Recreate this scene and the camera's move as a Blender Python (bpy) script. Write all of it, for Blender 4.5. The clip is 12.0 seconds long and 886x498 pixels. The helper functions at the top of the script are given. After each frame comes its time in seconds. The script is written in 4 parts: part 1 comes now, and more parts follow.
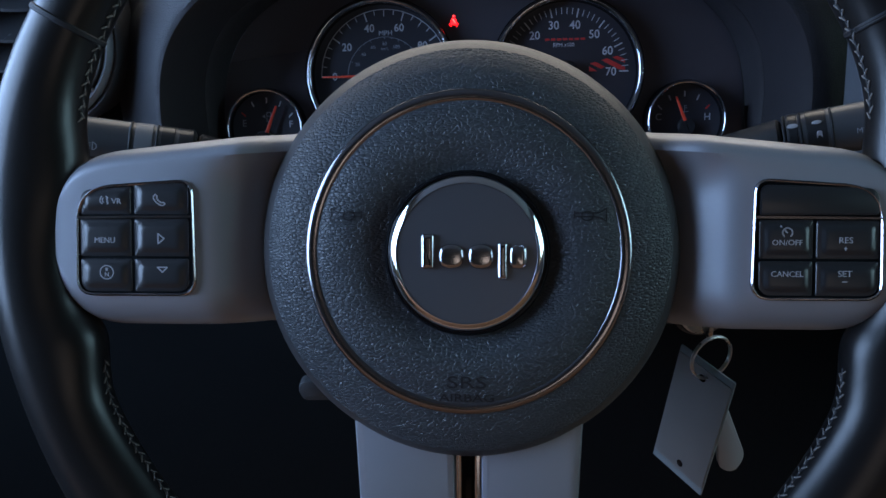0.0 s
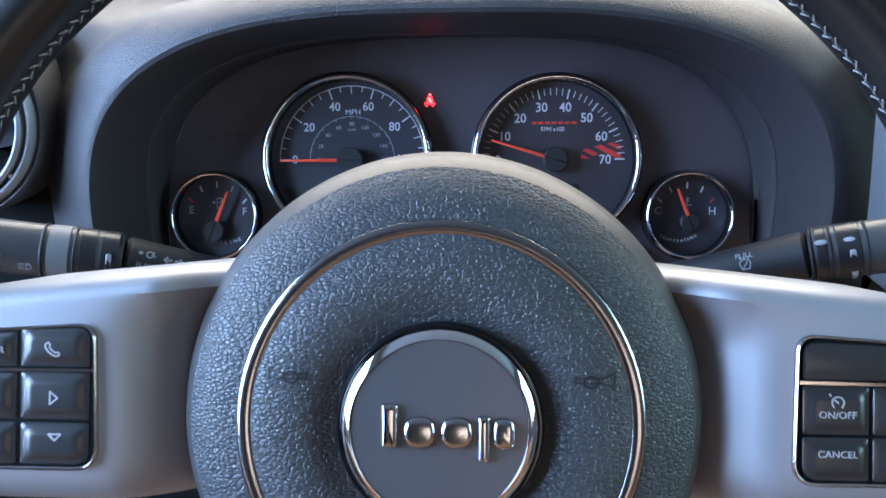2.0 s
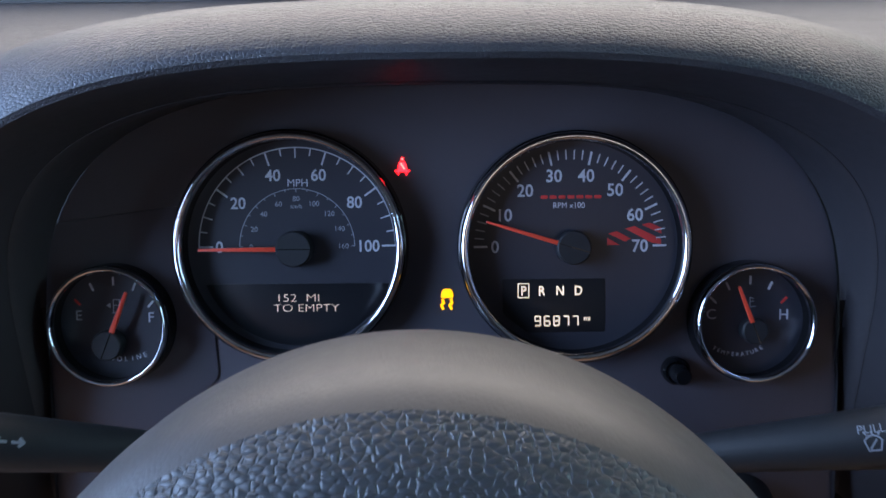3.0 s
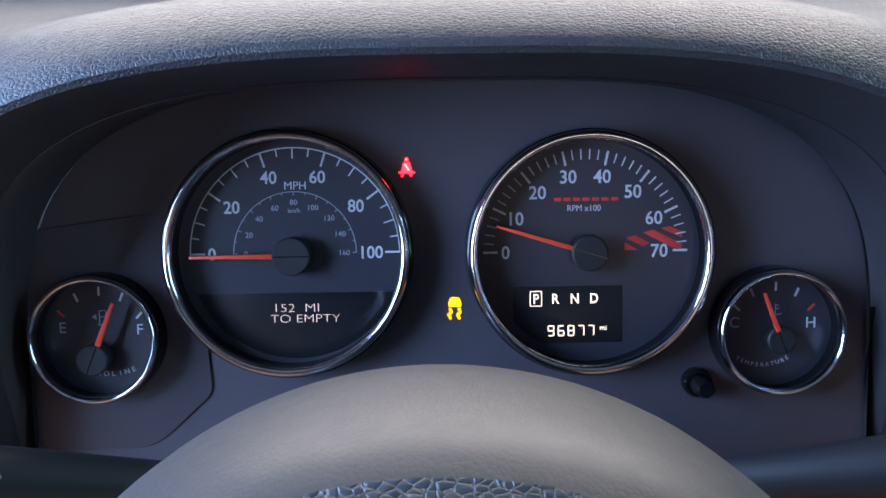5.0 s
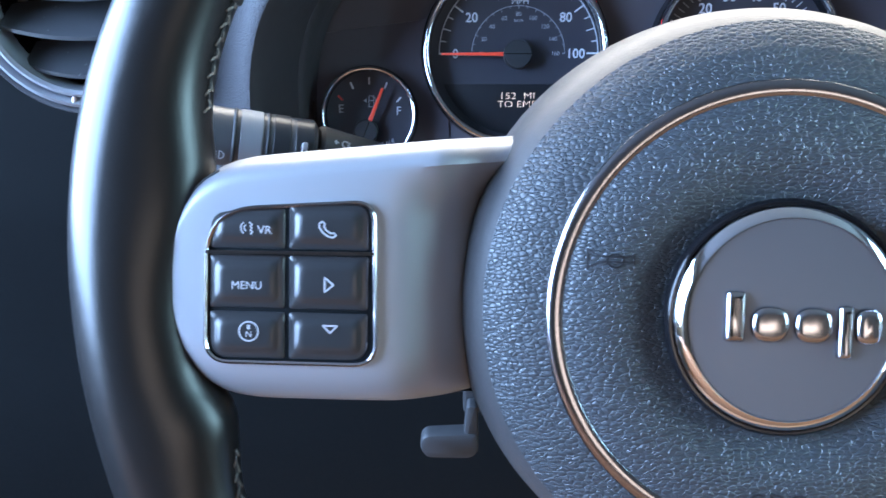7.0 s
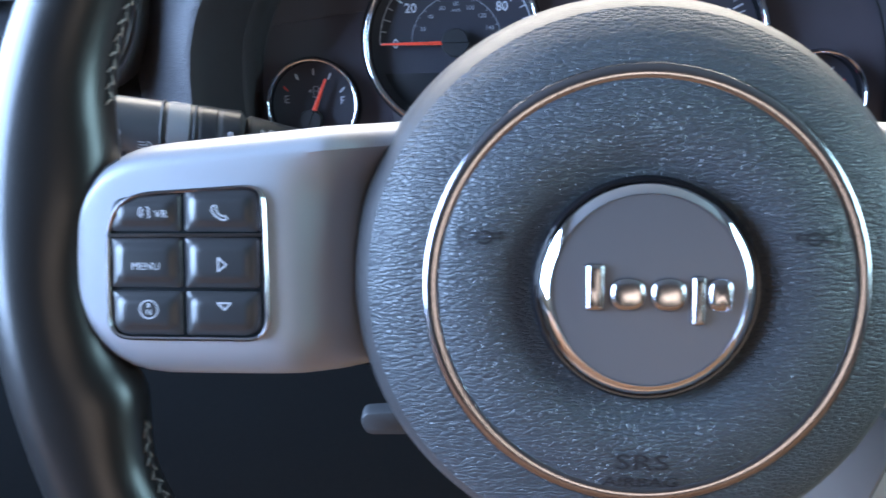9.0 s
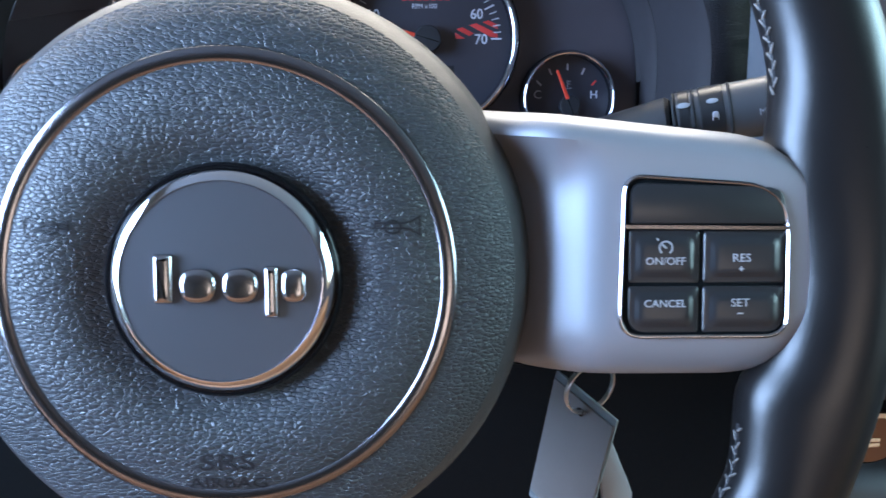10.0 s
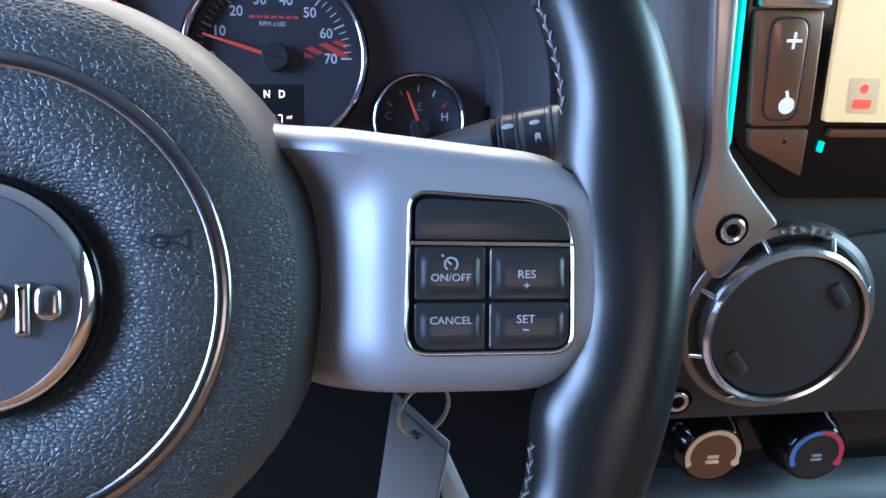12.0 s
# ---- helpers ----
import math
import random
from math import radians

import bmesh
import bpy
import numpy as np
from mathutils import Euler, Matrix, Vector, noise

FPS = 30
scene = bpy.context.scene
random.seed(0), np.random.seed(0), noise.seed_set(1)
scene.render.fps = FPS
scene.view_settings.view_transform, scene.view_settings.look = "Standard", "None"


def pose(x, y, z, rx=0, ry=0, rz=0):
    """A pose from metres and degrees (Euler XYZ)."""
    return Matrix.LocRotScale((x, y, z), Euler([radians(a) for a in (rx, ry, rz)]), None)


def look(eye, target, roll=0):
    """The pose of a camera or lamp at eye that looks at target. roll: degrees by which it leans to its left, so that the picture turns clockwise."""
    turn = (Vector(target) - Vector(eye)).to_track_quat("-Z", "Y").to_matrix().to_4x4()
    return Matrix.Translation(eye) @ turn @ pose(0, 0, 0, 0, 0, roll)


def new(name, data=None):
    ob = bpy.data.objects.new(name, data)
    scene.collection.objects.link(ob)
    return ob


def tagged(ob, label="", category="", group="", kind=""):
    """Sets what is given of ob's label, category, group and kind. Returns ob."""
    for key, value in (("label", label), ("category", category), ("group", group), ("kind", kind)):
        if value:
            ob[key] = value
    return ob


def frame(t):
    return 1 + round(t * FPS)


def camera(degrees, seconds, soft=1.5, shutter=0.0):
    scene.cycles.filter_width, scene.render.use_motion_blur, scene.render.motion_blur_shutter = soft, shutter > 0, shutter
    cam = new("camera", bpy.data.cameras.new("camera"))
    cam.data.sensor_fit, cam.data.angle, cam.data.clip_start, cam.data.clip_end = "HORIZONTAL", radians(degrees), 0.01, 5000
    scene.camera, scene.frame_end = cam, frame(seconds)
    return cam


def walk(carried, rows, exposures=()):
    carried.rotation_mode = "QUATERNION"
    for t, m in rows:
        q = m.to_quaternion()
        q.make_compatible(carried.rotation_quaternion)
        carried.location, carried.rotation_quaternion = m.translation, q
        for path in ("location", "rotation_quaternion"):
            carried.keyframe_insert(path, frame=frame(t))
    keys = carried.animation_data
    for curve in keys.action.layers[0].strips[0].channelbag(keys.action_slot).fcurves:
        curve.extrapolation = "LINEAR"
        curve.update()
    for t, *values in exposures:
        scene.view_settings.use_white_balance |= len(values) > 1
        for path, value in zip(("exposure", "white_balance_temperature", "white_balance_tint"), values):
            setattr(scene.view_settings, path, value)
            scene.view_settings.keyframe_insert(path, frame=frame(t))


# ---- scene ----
cam = camera(58.8, 12.0, shutter=0.2)
PATH = [
    (0, (0.008, 0.005, 1.168), (-0.112, 1.835, 0.369), -2.2),
    (0.5, (0.009, 0.007, 1.167), (-0.104, 1.838, 0.372), -2.2),
    (1, (0.007, 0.01, 1.167), (-0.087, 1.847, 0.384), -2.0),
    (1.5, (0.009, 0.038, 1.17), (-0.064, 1.89, 0.419), -1.5),
    (2, (0.008, 0.076, 1.181), (-0.056, 1.944, 0.469), -0.9),
    (2.5, (0.01, 0.135, 1.182), (-0.026, 2.01, 0.487), -0.7),
    (3, (0.007, 0.207, 1.187), (-0.016, 2.073, 0.467), -0.8),
    (3.2, (0.007, 0.225, 1.19), (-0.024, 2.084, 0.452), -0.9),
    (4.8, (0.002, 0.236, 1.187), (-0.013, 2.09, 0.434), -1.0),
    (5, (0.001, 0.228, 1.186), (-0.004, 2.084, 0.442), -0.9),
    (5.5, (0.002, 0.188, 1.19), (-0.006, 2.052, 0.464), -0.7),
    (6, (-0.01, 0.133, 1.182), (-0.034, 1.99, 0.442), -0.5),
    (6.2, (-0.022, 0.118, 1.17), (-0.046, 1.972, 0.418), -0.2),
    (6.5, (-0.047, 0.105, 1.152), (-0.09, 1.94, 0.359), -0.1),
    (7, (-0.083, 0.096, 1.152), (-0.158, 1.904, 0.301), -0.6),
    (7.2, (-0.093, 0.096, 1.153), (-0.177, 1.896, 0.285), -0.9),
    (8.8, (-0.072, 0.087, 1.154), (-0.183, 1.88, 0.275), -1.9),
    (9, (-0.046, 0.084, 1.154), (-0.147, 1.881, 0.281), -1.9),
    (9.5, (0.007, 0.086, 1.149), (-0.021, 1.892, 0.29), -1.3),
    (10, (0.051, 0.089, 1.143), (0.115, 1.901, 0.299), -0.2),
    (10.5, (0.077, 0.09, 1.136), (0.22, 1.902, 0.302), 1.0),
    (11, (0.086, 0.091, 1.137), (0.28, 1.906, 0.319), 1.9),
    (11.5, (0.086, 0.09, 1.138), (0.312, 1.907, 0.333), 2.4),
    (12, (0.089, 0.089, 1.139), (0.357, 1.912, 0.361), 2.5),
]
walk(cam, [(t, look(eye, target, roll)) for t, eye, target, roll in PATH],
     exposures=((0.0, -1.68, 6500, 10), (0.1, -1.25, 6500, 10), (0.2, -0.8, 6500, 10), (0.3, -0.4, 6500, 10), (0.5, 0.08, 6500, 10), (1.5, 0.2, 6500, 10),
                (2.0, 0.08, 6550, 10), (2.5, -0.55, 6500, 10), (3.0, -0.7, 6500, 14), (5.0, -0.22, 6250, 15), (5.5, -0.3, 6400, 14), (6.0, -0.45, 6200, 12),
                (6.5, -0.1, 6100, 9), (7.0, 0.43, 6300, 9), (9.0, 0.34, 6600, 10), (10.0, 0.2, 6600, 10), (11.0, 0.15, 6450, 11), (12.0, 0.11, 6150, 13)))

# ---------------------------------------------------------------- light
world = bpy.data.worlds.new("sky")
scene.world = world
world.use_nodes = True
wn = world.node_tree.nodes
wl = world.node_tree.links
sky = wn.new("ShaderNodeTexSky")
sky.sky_type = 'NISHITA'
sky.sun_disc = False
sky.sun_elevation = radians(40)
sky.sun_rotation = radians(60)
wn["Background"].inputs["Strength"].default_value = 0.12
wl.new(sky.outputs["Color"], wn["Background"].inputs["Color"])


def area_light(name, eye, target, size_x, size_y, power, colour):
    """Daylight through one window opening, or the added warm fill at the rear."""
    data = bpy.data.lights.new(name, 'AREA')
    data.shape = 'RECTANGLE'
    data.size, data.size_y = size_x, size_y
    data.energy, data.color = power, colour
    ob = new(name, data)
    ob.matrix_world = look(eye, target)
    return ob


area_light("windscreen_daylight", (0.05, 0.84, 1.49), (0.05, 0.24, 1.06), 1.05, 0.38, 13.5, (1.0, 0.93, 0.84))
area_light("driver_window_daylight", (-1.05, 0.18, 1.40), (0.0, 0.2, 1.04), 1.25, 0.85, 122.0, (0.40, 0.61, 1.0))
area_light("passenger_window_daylight", (1.18, 0.26, 1.31), (0.0, 0.2, 1.06), 0.92, 0.52, 24.0, (0.46, 0.79, 0.95))
# Added warm fill at right rear, for copper reflections on chrome and stack.
area_light("warm_rear_fill", (0.58, -1.80, 1.38), (0.1, 0.3, 1.02), 0.90, 0.42, 3.6, (1.0, 0.78, 0.64))


# ---------------------------------------------------------------- materials
def surface(name, base, rough=0.5, metal=0.0, vary=0.12, vary_scale=30.0, grain=0.0, bump=0.0, dist=0.0004,
            kind="noise", spec=0.5, coat=0.0, stretch=(1, 1, 1), wrinkle=0.0):
    m = bpy.data.materials.new(name)
    m.use_nodes = True
    n, l = m.node_tree.nodes, m.node_tree.links
    b = n["Principled BSDF"]
    b.inputs["Metallic"].default_value = metal
    b.inputs["Specular IOR Level"].default_value = spec
    b.inputs["Coat Weight"].default_value = coat
    b.inputs["Coat Roughness"].default_value = 0.08
    tc = n.new("ShaderNodeTexCoord")
    big = n.new("ShaderNodeTexNoise")
    big.inputs["Scale"].default_value = vary_scale
    big.inputs["Detail"].default_value = 5
    l.new(tc.outputs["Object"], big.inputs["Vector"])
    ramp = n.new("ShaderNodeMix")
    ramp.data_type = 'RGBA'
    ramp.inputs[6].default_value = (*[c * (1 - vary) for c in base], 1)
    ramp.inputs[7].default_value = (*[min(1, c * (1 + vary)) for c in base], 1)
    l.new(big.outputs["Fac"], ramp.inputs["Factor"])
    l.new(ramp.outputs[2], b.inputs["Base Color"])
    fine = n.new("ShaderNodeTexNoise")
    fine.inputs["Scale"].default_value = vary_scale * 9
    fine.inputs["Detail"].default_value = 3
    l.new(tc.outputs["Object"], fine.inputs["Vector"])
    mr = n.new("ShaderNodeMapRange")
    mr.inputs["To Min"].default_value = rough * 0.86
    mr.inputs["To Max"].default_value = min(1, rough * 1.14)
    l.new(fine.outputs["Fac"], mr.inputs["Value"])
    l.new(mr.outputs["Result"], b.inputs["Roughness"])
    if bump:
        bp = n.new("ShaderNodeBump")
        bp.inputs["Strength"].default_value = bump
        bp.inputs["Distance"].default_value = dist
        mp = n.new("ShaderNodeMapping")
        mp.inputs["Scale"].default_value = stretch
        l.new(tc.outputs["Object"], mp.inputs["Vector"])
        if kind == "leather":
            warp = n.new("ShaderNodeTexNoise")
            warp.inputs["Scale"].default_value = grain * 0.6
            l.new(mp.outputs["Vector"], warp.inputs["Vector"])
            add = n.new("ShaderNodeVectorMath")
            add.operation = 'MULTIPLY_ADD'
            add.inputs[1].default_value = (0.35 / grain,) * 3
            l.new(warp.outputs["Color"], add.inputs[0])
            l.new(mp.outputs["Vector"], add.inputs[2])
            cell = n.new("ShaderNodeTexVoronoi")
            cell.feature = 'F1'
            edge = n.new("ShaderNodeTexVoronoi")
            edge.feature = 'DISTANCE_TO_EDGE'
            dome = n.new("ShaderNodeMapRange")
            groove = n.new("ShaderNodeMapRange")
            for vor, lift, socket, lo, hi in ((cell, dome, "Distance", 0.85, 0.05), (edge, groove, "Distance", 0.0, 0.13)):
                vor.inputs["Scale"].default_value = grain
                l.new(add.outputs["Vector"], vor.inputs["Vector"])
                lift.interpolation_type = 'SMOOTHSTEP'
                lift.inputs["From Min"].default_value = lo
                lift.inputs["From Max"].default_value = hi
                l.new(vor.outputs[socket], lift.inputs["Value"])
            dome.inputs["To Max"].default_value = 0.8
            mix = n.new("ShaderNodeMath")
            mix.operation = 'MULTIPLY_ADD'
            mix.inputs[1].default_value = 1.1
            l.new(groove.outputs["Result"], mix.inputs[0])
            l.new(dome.outputs["Result"], mix.inputs[2])
            fold = n.new("ShaderNodeTexNoise")
            fold.inputs["Scale"].default_value = grain * 0.13
            fold.inputs["Detail"].default_value = 6
            fold.inputs["Distortion"].default_value = 0.6
            l.new(mp.outputs["Vector"], fold.inputs["Vector"])
            total = n.new("ShaderNodeMath")
            total.operation = 'MULTIPLY_ADD'
            total.inputs[1].default_value = wrinkle
            l.new(fold.outputs["Fac"], total.inputs[0])
            l.new(mix.outputs["Value"], total.inputs[2])
            l.new(total.outputs["Value"], bp.inputs["Height"])
        else:
            tex = n.new("ShaderNodeTexNoise")
            tex.inputs["Scale"].default_value = grain
            tex.inputs["Detail"].default_value = 4
            l.new(mp.outputs["Vector"], tex.inputs["Vector"])
            l.new(tex.outputs["Fac"], bp.inputs["Height"])
        l.new(bp.outputs["Normal"], b.inputs["Normal"])
    return m


def glow(name, colour, strength):
    m = bpy.data.materials.new(name)
    m.use_nodes = True
    b = m.node_tree.nodes["Principled BSDF"]
    b.inputs["Base Color"].default_value = (*colour, 1)
    b.inputs["Emission Color"].default_value = (*colour, 1)
    b.inputs["Emission Strength"].default_value = strength
    return m


COVER = surface("grained_black_cover", (0.029, 0.036, 0.043), 0.50, spec=0.65, grain=740, bump=0.80, dist=0.00030, kind="leather", stretch=(0.70, 1.2, 1))
COVER_EDGE = surface("smooth_black_cover_edge", (0.034, 0.034, 0.036), 0.50, grain=960, bump=0.10, dist=0.0003, kind="leather")
RIM = surface("smooth_black_leather", (0.009, 0.0084, 0.0086), 0.30, spec=0.42, vary=0.25, grain=900, bump=0.05, wrinkle=6.0, dist=0.0002, kind="leather")
VINYL = surface("grained_dash_vinyl", (0.036, 0.037, 0.043), 0.46, spec=0.33, grain=820, bump=0.5, dist=0.0003, kind="leather", stretch=(0.8, 1, 1))
SILVER = surface("satin_silver_paint", (0.280, 0.294, 0.322), 0.46, metal=0.38, vary=0.04, vary_scale=12, grain=2500, bump=0.02)
CHROME = surface("chrome", (0.82, 0.82, 0.84), 0.07, metal=1.0, vary=0.03)
SATIN_CHROME = surface("satin_chrome", (0.62, 0.62, 0.65), 0.22, metal=1.0, vary=0.05)
EMBLEM = surface("worn_chrome_emblem", (0.42, 0.41, 0.42), 0.20, metal=1.0, vary=0.04)
RING_CHROME = surface("brushed_chrome", (0.31, 0.30, 0.315), 0.20, metal=1.0, vary=0.05)
BEZEL_CHROME = surface("gauge_bezel_chrome", (0.60, 0.60, 0.63), 0.12, metal=1.0, vary=0.03)
FRAME_CHROME = surface("dark_frame_chrome", (0.45, 0.425, 0.435), 0.18, metal=1.0, vary=0.05)
LEGEND = surface("grey_button_print", (0.36, 0.37, 0.39), 0.6, vary=0.06)
BADGE = surface("dark_satin_badge", (0.112, 0.117, 0.132), 0.40, metal=0.55, vary=0.02, vary_scale=25)
BUTTON = surface("black_button_plastic", (0.020, 0.021, 0.023), 0.32, vary=0.15, grain=3000, bump=0.05)
HUB_BLACK = surface("matt_black_hub", (0.018, 0.019, 0.022), 0.55, vary=0.1, spec=0.3)
GLOSS_BLACK = surface("gloss_black_plastic", (0.006, 0.006, 0.007), 0.10, vary=0.2, spec=0.25)
DARK = surface("dark_textured_plastic", (0.020, 0.021, 0.023), 0.55, grain=1800, bump=0.18, dist=0.0003)
# Smooth plastic, darker than vinyl and panel: the hood's shadow is in the colour.
SHADE_LIP = surface("shaded_lip_plastic", (0.030, 0.028, 0.032), 0.5, spec=0.3, grain=1800, bump=0.15, dist=0.0003)
PANEL = surface("charcoal_cluster_panel", (0.060, 0.055, 0.068), 0.44, grain=2200, bump=0.12, dist=0.0002)
DIAL = surface("matt_dial_face", (0.027, 0.028, 0.038), 0.42, vary=0.1)
DISPLAY = surface("dark_display_window", (0.012, 0.013, 0.016), 0.30, vary=0.1)
INK = surface("pale_print", (0.50, 0.52, 0.56), 0.6, vary=0.05)
INK_DIM = surface("grey_print", (0.30, 0.32, 0.35), 0.6, vary=0.05)
INK_RED = surface("red_print", (0.55, 0.035, 0.03), 0.6, vary=0.05)
NEEDLE = surface("orange_red_needle", (0.78, 0.07, 0.035), 0.4, vary=0.05)
THREAD = surface("grey_thread", (0.15, 0.145, 0.14), 0.8, vary=0.2, vary_scale=400)
STEEL = surface("worn_steel", (0.55, 0.54, 0.52), 0.28, metal=1.0, vary=0.12)
TAG = surface("beige_plastic_tag", (0.125, 0.119, 0.112), 0.42, vary=0.08, vary_scale=40)
TAG_CLEAR = surface("clear_tag_edge", (0.16, 0.19, 0.20), 0.15, vary=0.1)
KEY_GREY = surface("pale_key_plastic", (0.34, 0.36, 0.39), 0.4, vary=0.08)
FLANK = surface("slate_grey_trim", (0.17, 0.18, 0.20), 0.42, metal=0.3, vary=0.05, grain=2500, bump=0.03)
LOWER = surface("dark_slate_trim", (0.075, 0.077, 0.085), 0.45, metal=0.25, vary=0.06, grain=2500, bump=0.03)
VENT_BODY = surface("smooth_charcoal_plastic", (0.05, 0.052, 0.058), 0.42, grain=1800, bump=0.06, dist=0.0003)
VANE = surface("slate_vane_plastic", (0.045, 0.048, 0.054), 0.26, grain=1800, bump=0.04)
# Almost black and barely glossy: the shade under the dash is in the colour.
KNEE = surface("near_black_shaded_plastic", (0.005, 0.0065, 0.0075), 0.70, spec=0.06, grain=1800, bump=0.18, dist=0.0003)
TRIM = surface("silver_stack_trim", (0.42, 0.37, 0.345), 0.32, metal=0.85, vary=0.05, grain=2500, bump=0.02)
RING_DARK = surface("dark_silver_ring", (0.20, 0.185, 0.18), 0.34, metal=0.8, vary=0.05)
# Copper tint deepened to carry the warm reflections on keys and knob.
WARM_BROWN = surface("warm_reflection_brown", (0.25, 0.135, 0.090), 0.30, metal=0.7, vary=0.06)
CABIN = surface("dark_cabin_lining", (0.06, 0.058, 0.056), 0.8, vary=0.2, grain=300, bump=0.3)
# Tan chosen to throw warm reflections; the surface itself stays out of view.
TAN_BOUNCE = surface("tan_bounce_lining", (0.36, 0.16, 0.075), 0.6, vary=0.15, grain=400, bump=0.3, kind="leather")
STALK = surface("grey_stalk_plastic", (0.055, 0.058, 0.063), 0.36, grain=1800, bump=0.1)
surface_pale = surface("mid_grey_plastic", (0.17, 0.175, 0.185), 0.5, vary=0.05)
HEADLINER = surface("grey_headliner", (0.11, 0.115, 0.125), 0.9, vary=0.1, grain=500, bump=0.3)
LIT_RED = glow("red_warning_lamp", (1.0, 0.009, 0.014), 16.0)
LIT_CORE = glow("pale_red_lamp_core", (1.0, 0.42, 0.34), 2.2)
LIT_AMBER = glow("amber_warning_lamp", (1.0, 0.42, 0.0), 3.2)
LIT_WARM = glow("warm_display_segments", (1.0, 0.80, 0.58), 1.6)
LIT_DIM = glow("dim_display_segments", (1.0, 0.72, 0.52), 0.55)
LIT_SCREEN = glow("radio_screen_glow", (0.86, 0.66, 0.36), 0.56)
LIT_CYAN = glow("cyan_light_strip", (0.0, 0.68, 0.56), 0.75)
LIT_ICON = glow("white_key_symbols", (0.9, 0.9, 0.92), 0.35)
SCREEN_GREY = glow("grey_screen_box", (0.62, 0.45, 0.27), 0.5)
SCREEN_RED = glow("red_screen_mark", (1.0, 0.10, 0.05), 0.7)
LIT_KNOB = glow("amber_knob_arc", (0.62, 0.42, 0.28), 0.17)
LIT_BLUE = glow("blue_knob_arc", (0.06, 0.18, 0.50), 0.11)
LIT_CRIMSON = glow("red_knob_arc", (0.5, 0.04, 0.08), 0.11)


# ---------------------------------------------------------------- mesh helpers
def part(name, bm, material, parent=None, label="", smooth=True, kind=""):
    bmesh.ops.recalc_face_normals(bm, faces=bm.faces[:])
    me = bpy.data.meshes.new(name)
    bm.to_mesh(me)
    bm.free()
    if smooth:
        me.shade_smooth()
        me.set_sharp_from_angle(angle=radians(38))
    me.materials.append(material)
    ob = new(name, me)
    if parent:
        ob.parent = parent
    if label:
        ob["label"] = label
    if kind:
        ob["kind"] = kind
    return ob


def thing(name, m, label, category, group="", kind=""):
    ob = new(name)
    ob.empty_display_size = 0.02
    ob.matrix_basis = m
    return tagged(ob, label, category, group, kind)


def loft(rings, closed=True, cap=False):
    """Faces between successive rings of points."""
    bm = bmesh.new()
    vs = [[bm.verts.new(p) for p in r] for r in rings]
    for a, b in zip(vs, vs[1:]):
        k = len(a)
        for i in range(k if closed else k - 1):
            j = (i + 1) % k
            bm.faces.new((a[i], a[j], b[j], b[i]))
    if cap:
        bm.faces.new(vs[0])
        bm.faces.new(vs[-1])
    return bm


def lathe(profile, seg=96, centre=(0, 0, 0), loop=False):
    """Surface of revolution about the local z axis; profile of (radius, z)."""
    cx, cy, cz = centre
    rings = []
    for r, z in profile:
        rings.append([(cx + r * math.cos(2 * math.pi * i / seg), cy + r * math.sin(2 * math.pi * i / seg), cz + z)
                      for i in range(seg)])
    if loop:
        rings.append(rings[0])
    bm = loft(rings)
    bmesh.ops.remove_doubles(bm, verts=bm.verts[:], dist=1e-6)
    return bm


def ring_bm(major, minor, centre=(0, 0, 0), seg=128, tube=14, flat=1.0):
    prof = [(major + minor * math.cos(2 * math.pi * i / tube), flat * minor * math.sin(2 * math.pi * i / tube))
            for i in range(tube)]
    return lathe(prof, seg, centre, loop=True)


def rounded(corners, seg=6):
    """Closed outline from corners (x, y, radius), each rounded."""
    out = []
    k = len(corners)
    for i, (x, y, r) in enumerate(corners):
        p = Vector((x, y))
        a = Vector(corners[i - 1][:2]) - p
        b = Vector(corners[(i + 1) % k][:2]) - p
        r = min(r, 0.49 * a.length, 0.49 * b.length)
        if r < 1e-5:
            out.append((x, y))
            continue
        s, e = p + a.normalized() * r, p + b.normalized() * r
        for j in range(seg + 1):
            t = j / seg
            q = s * (1 - t) ** 2 + p * (2 * t * (1 - t)) + e * t ** 2
            out.append((q.x, q.y))
    return out


def inset(outline, d):
    """The outline moved inwards by d."""
    k = len(outline)
    area = sum(outline[i][0] * outline[(i + 1) % k][1] - outline[(i + 1) % k][0] * outline[i][1] for i in range(k))
    sign = 1 if area > 0 else -1
    out = []
    for i in range(k):
        p0, p1, p2 = Vector(outline[i - 1]), Vector(outline[i]), Vector(outline[(i + 1) % k])
        d1, d2 = (p1 - p0), (p2 - p1)
        nn = Vector((0, 0))
        for dd in (d1, d2):
            if dd.length > 1e-9:
                dd = dd.normalized()
                nn += Vector((-dd.y, dd.x))
        if nn.length > 1e-9:
            nn.normalize()
        q = p1 + nn * d * sign
        out.append((q.x, q.y))
    return out


def slab(outline, z0, z1, edge=0.0006):
    """A plate with softened front edges."""
    rings = [[(x, y, z0) for x, y in outline], [(x, y, z1 - edge) for x, y in outline],
             [(x, y, z1 - edge * 0.3) for x, y in inset(outline, edge * 0.3)],
             [(x, y, z1) for x, y in inset(outline, edge)]]
    return loft(rings, cap=True)


def frame_ring(outer, inner_d, z0, z1, edge=0.0004):
    """A raised band that follows an outline."""
    o, i = outer, inset(outer, inner_d)
    rings = [[(x, y, z0) for x, y in o], [(x, y, z1 - edge) for x, y in o],
             [(x, y, z1) for x, y in inset(outer, edge)], [(x, y, z1) for x, y in inset(outer, inner_d - edge)],
             [(x, y, z1 - edge) for x, y in i], [(x, y, z0) for x, y in i]]
    return loft(rings)


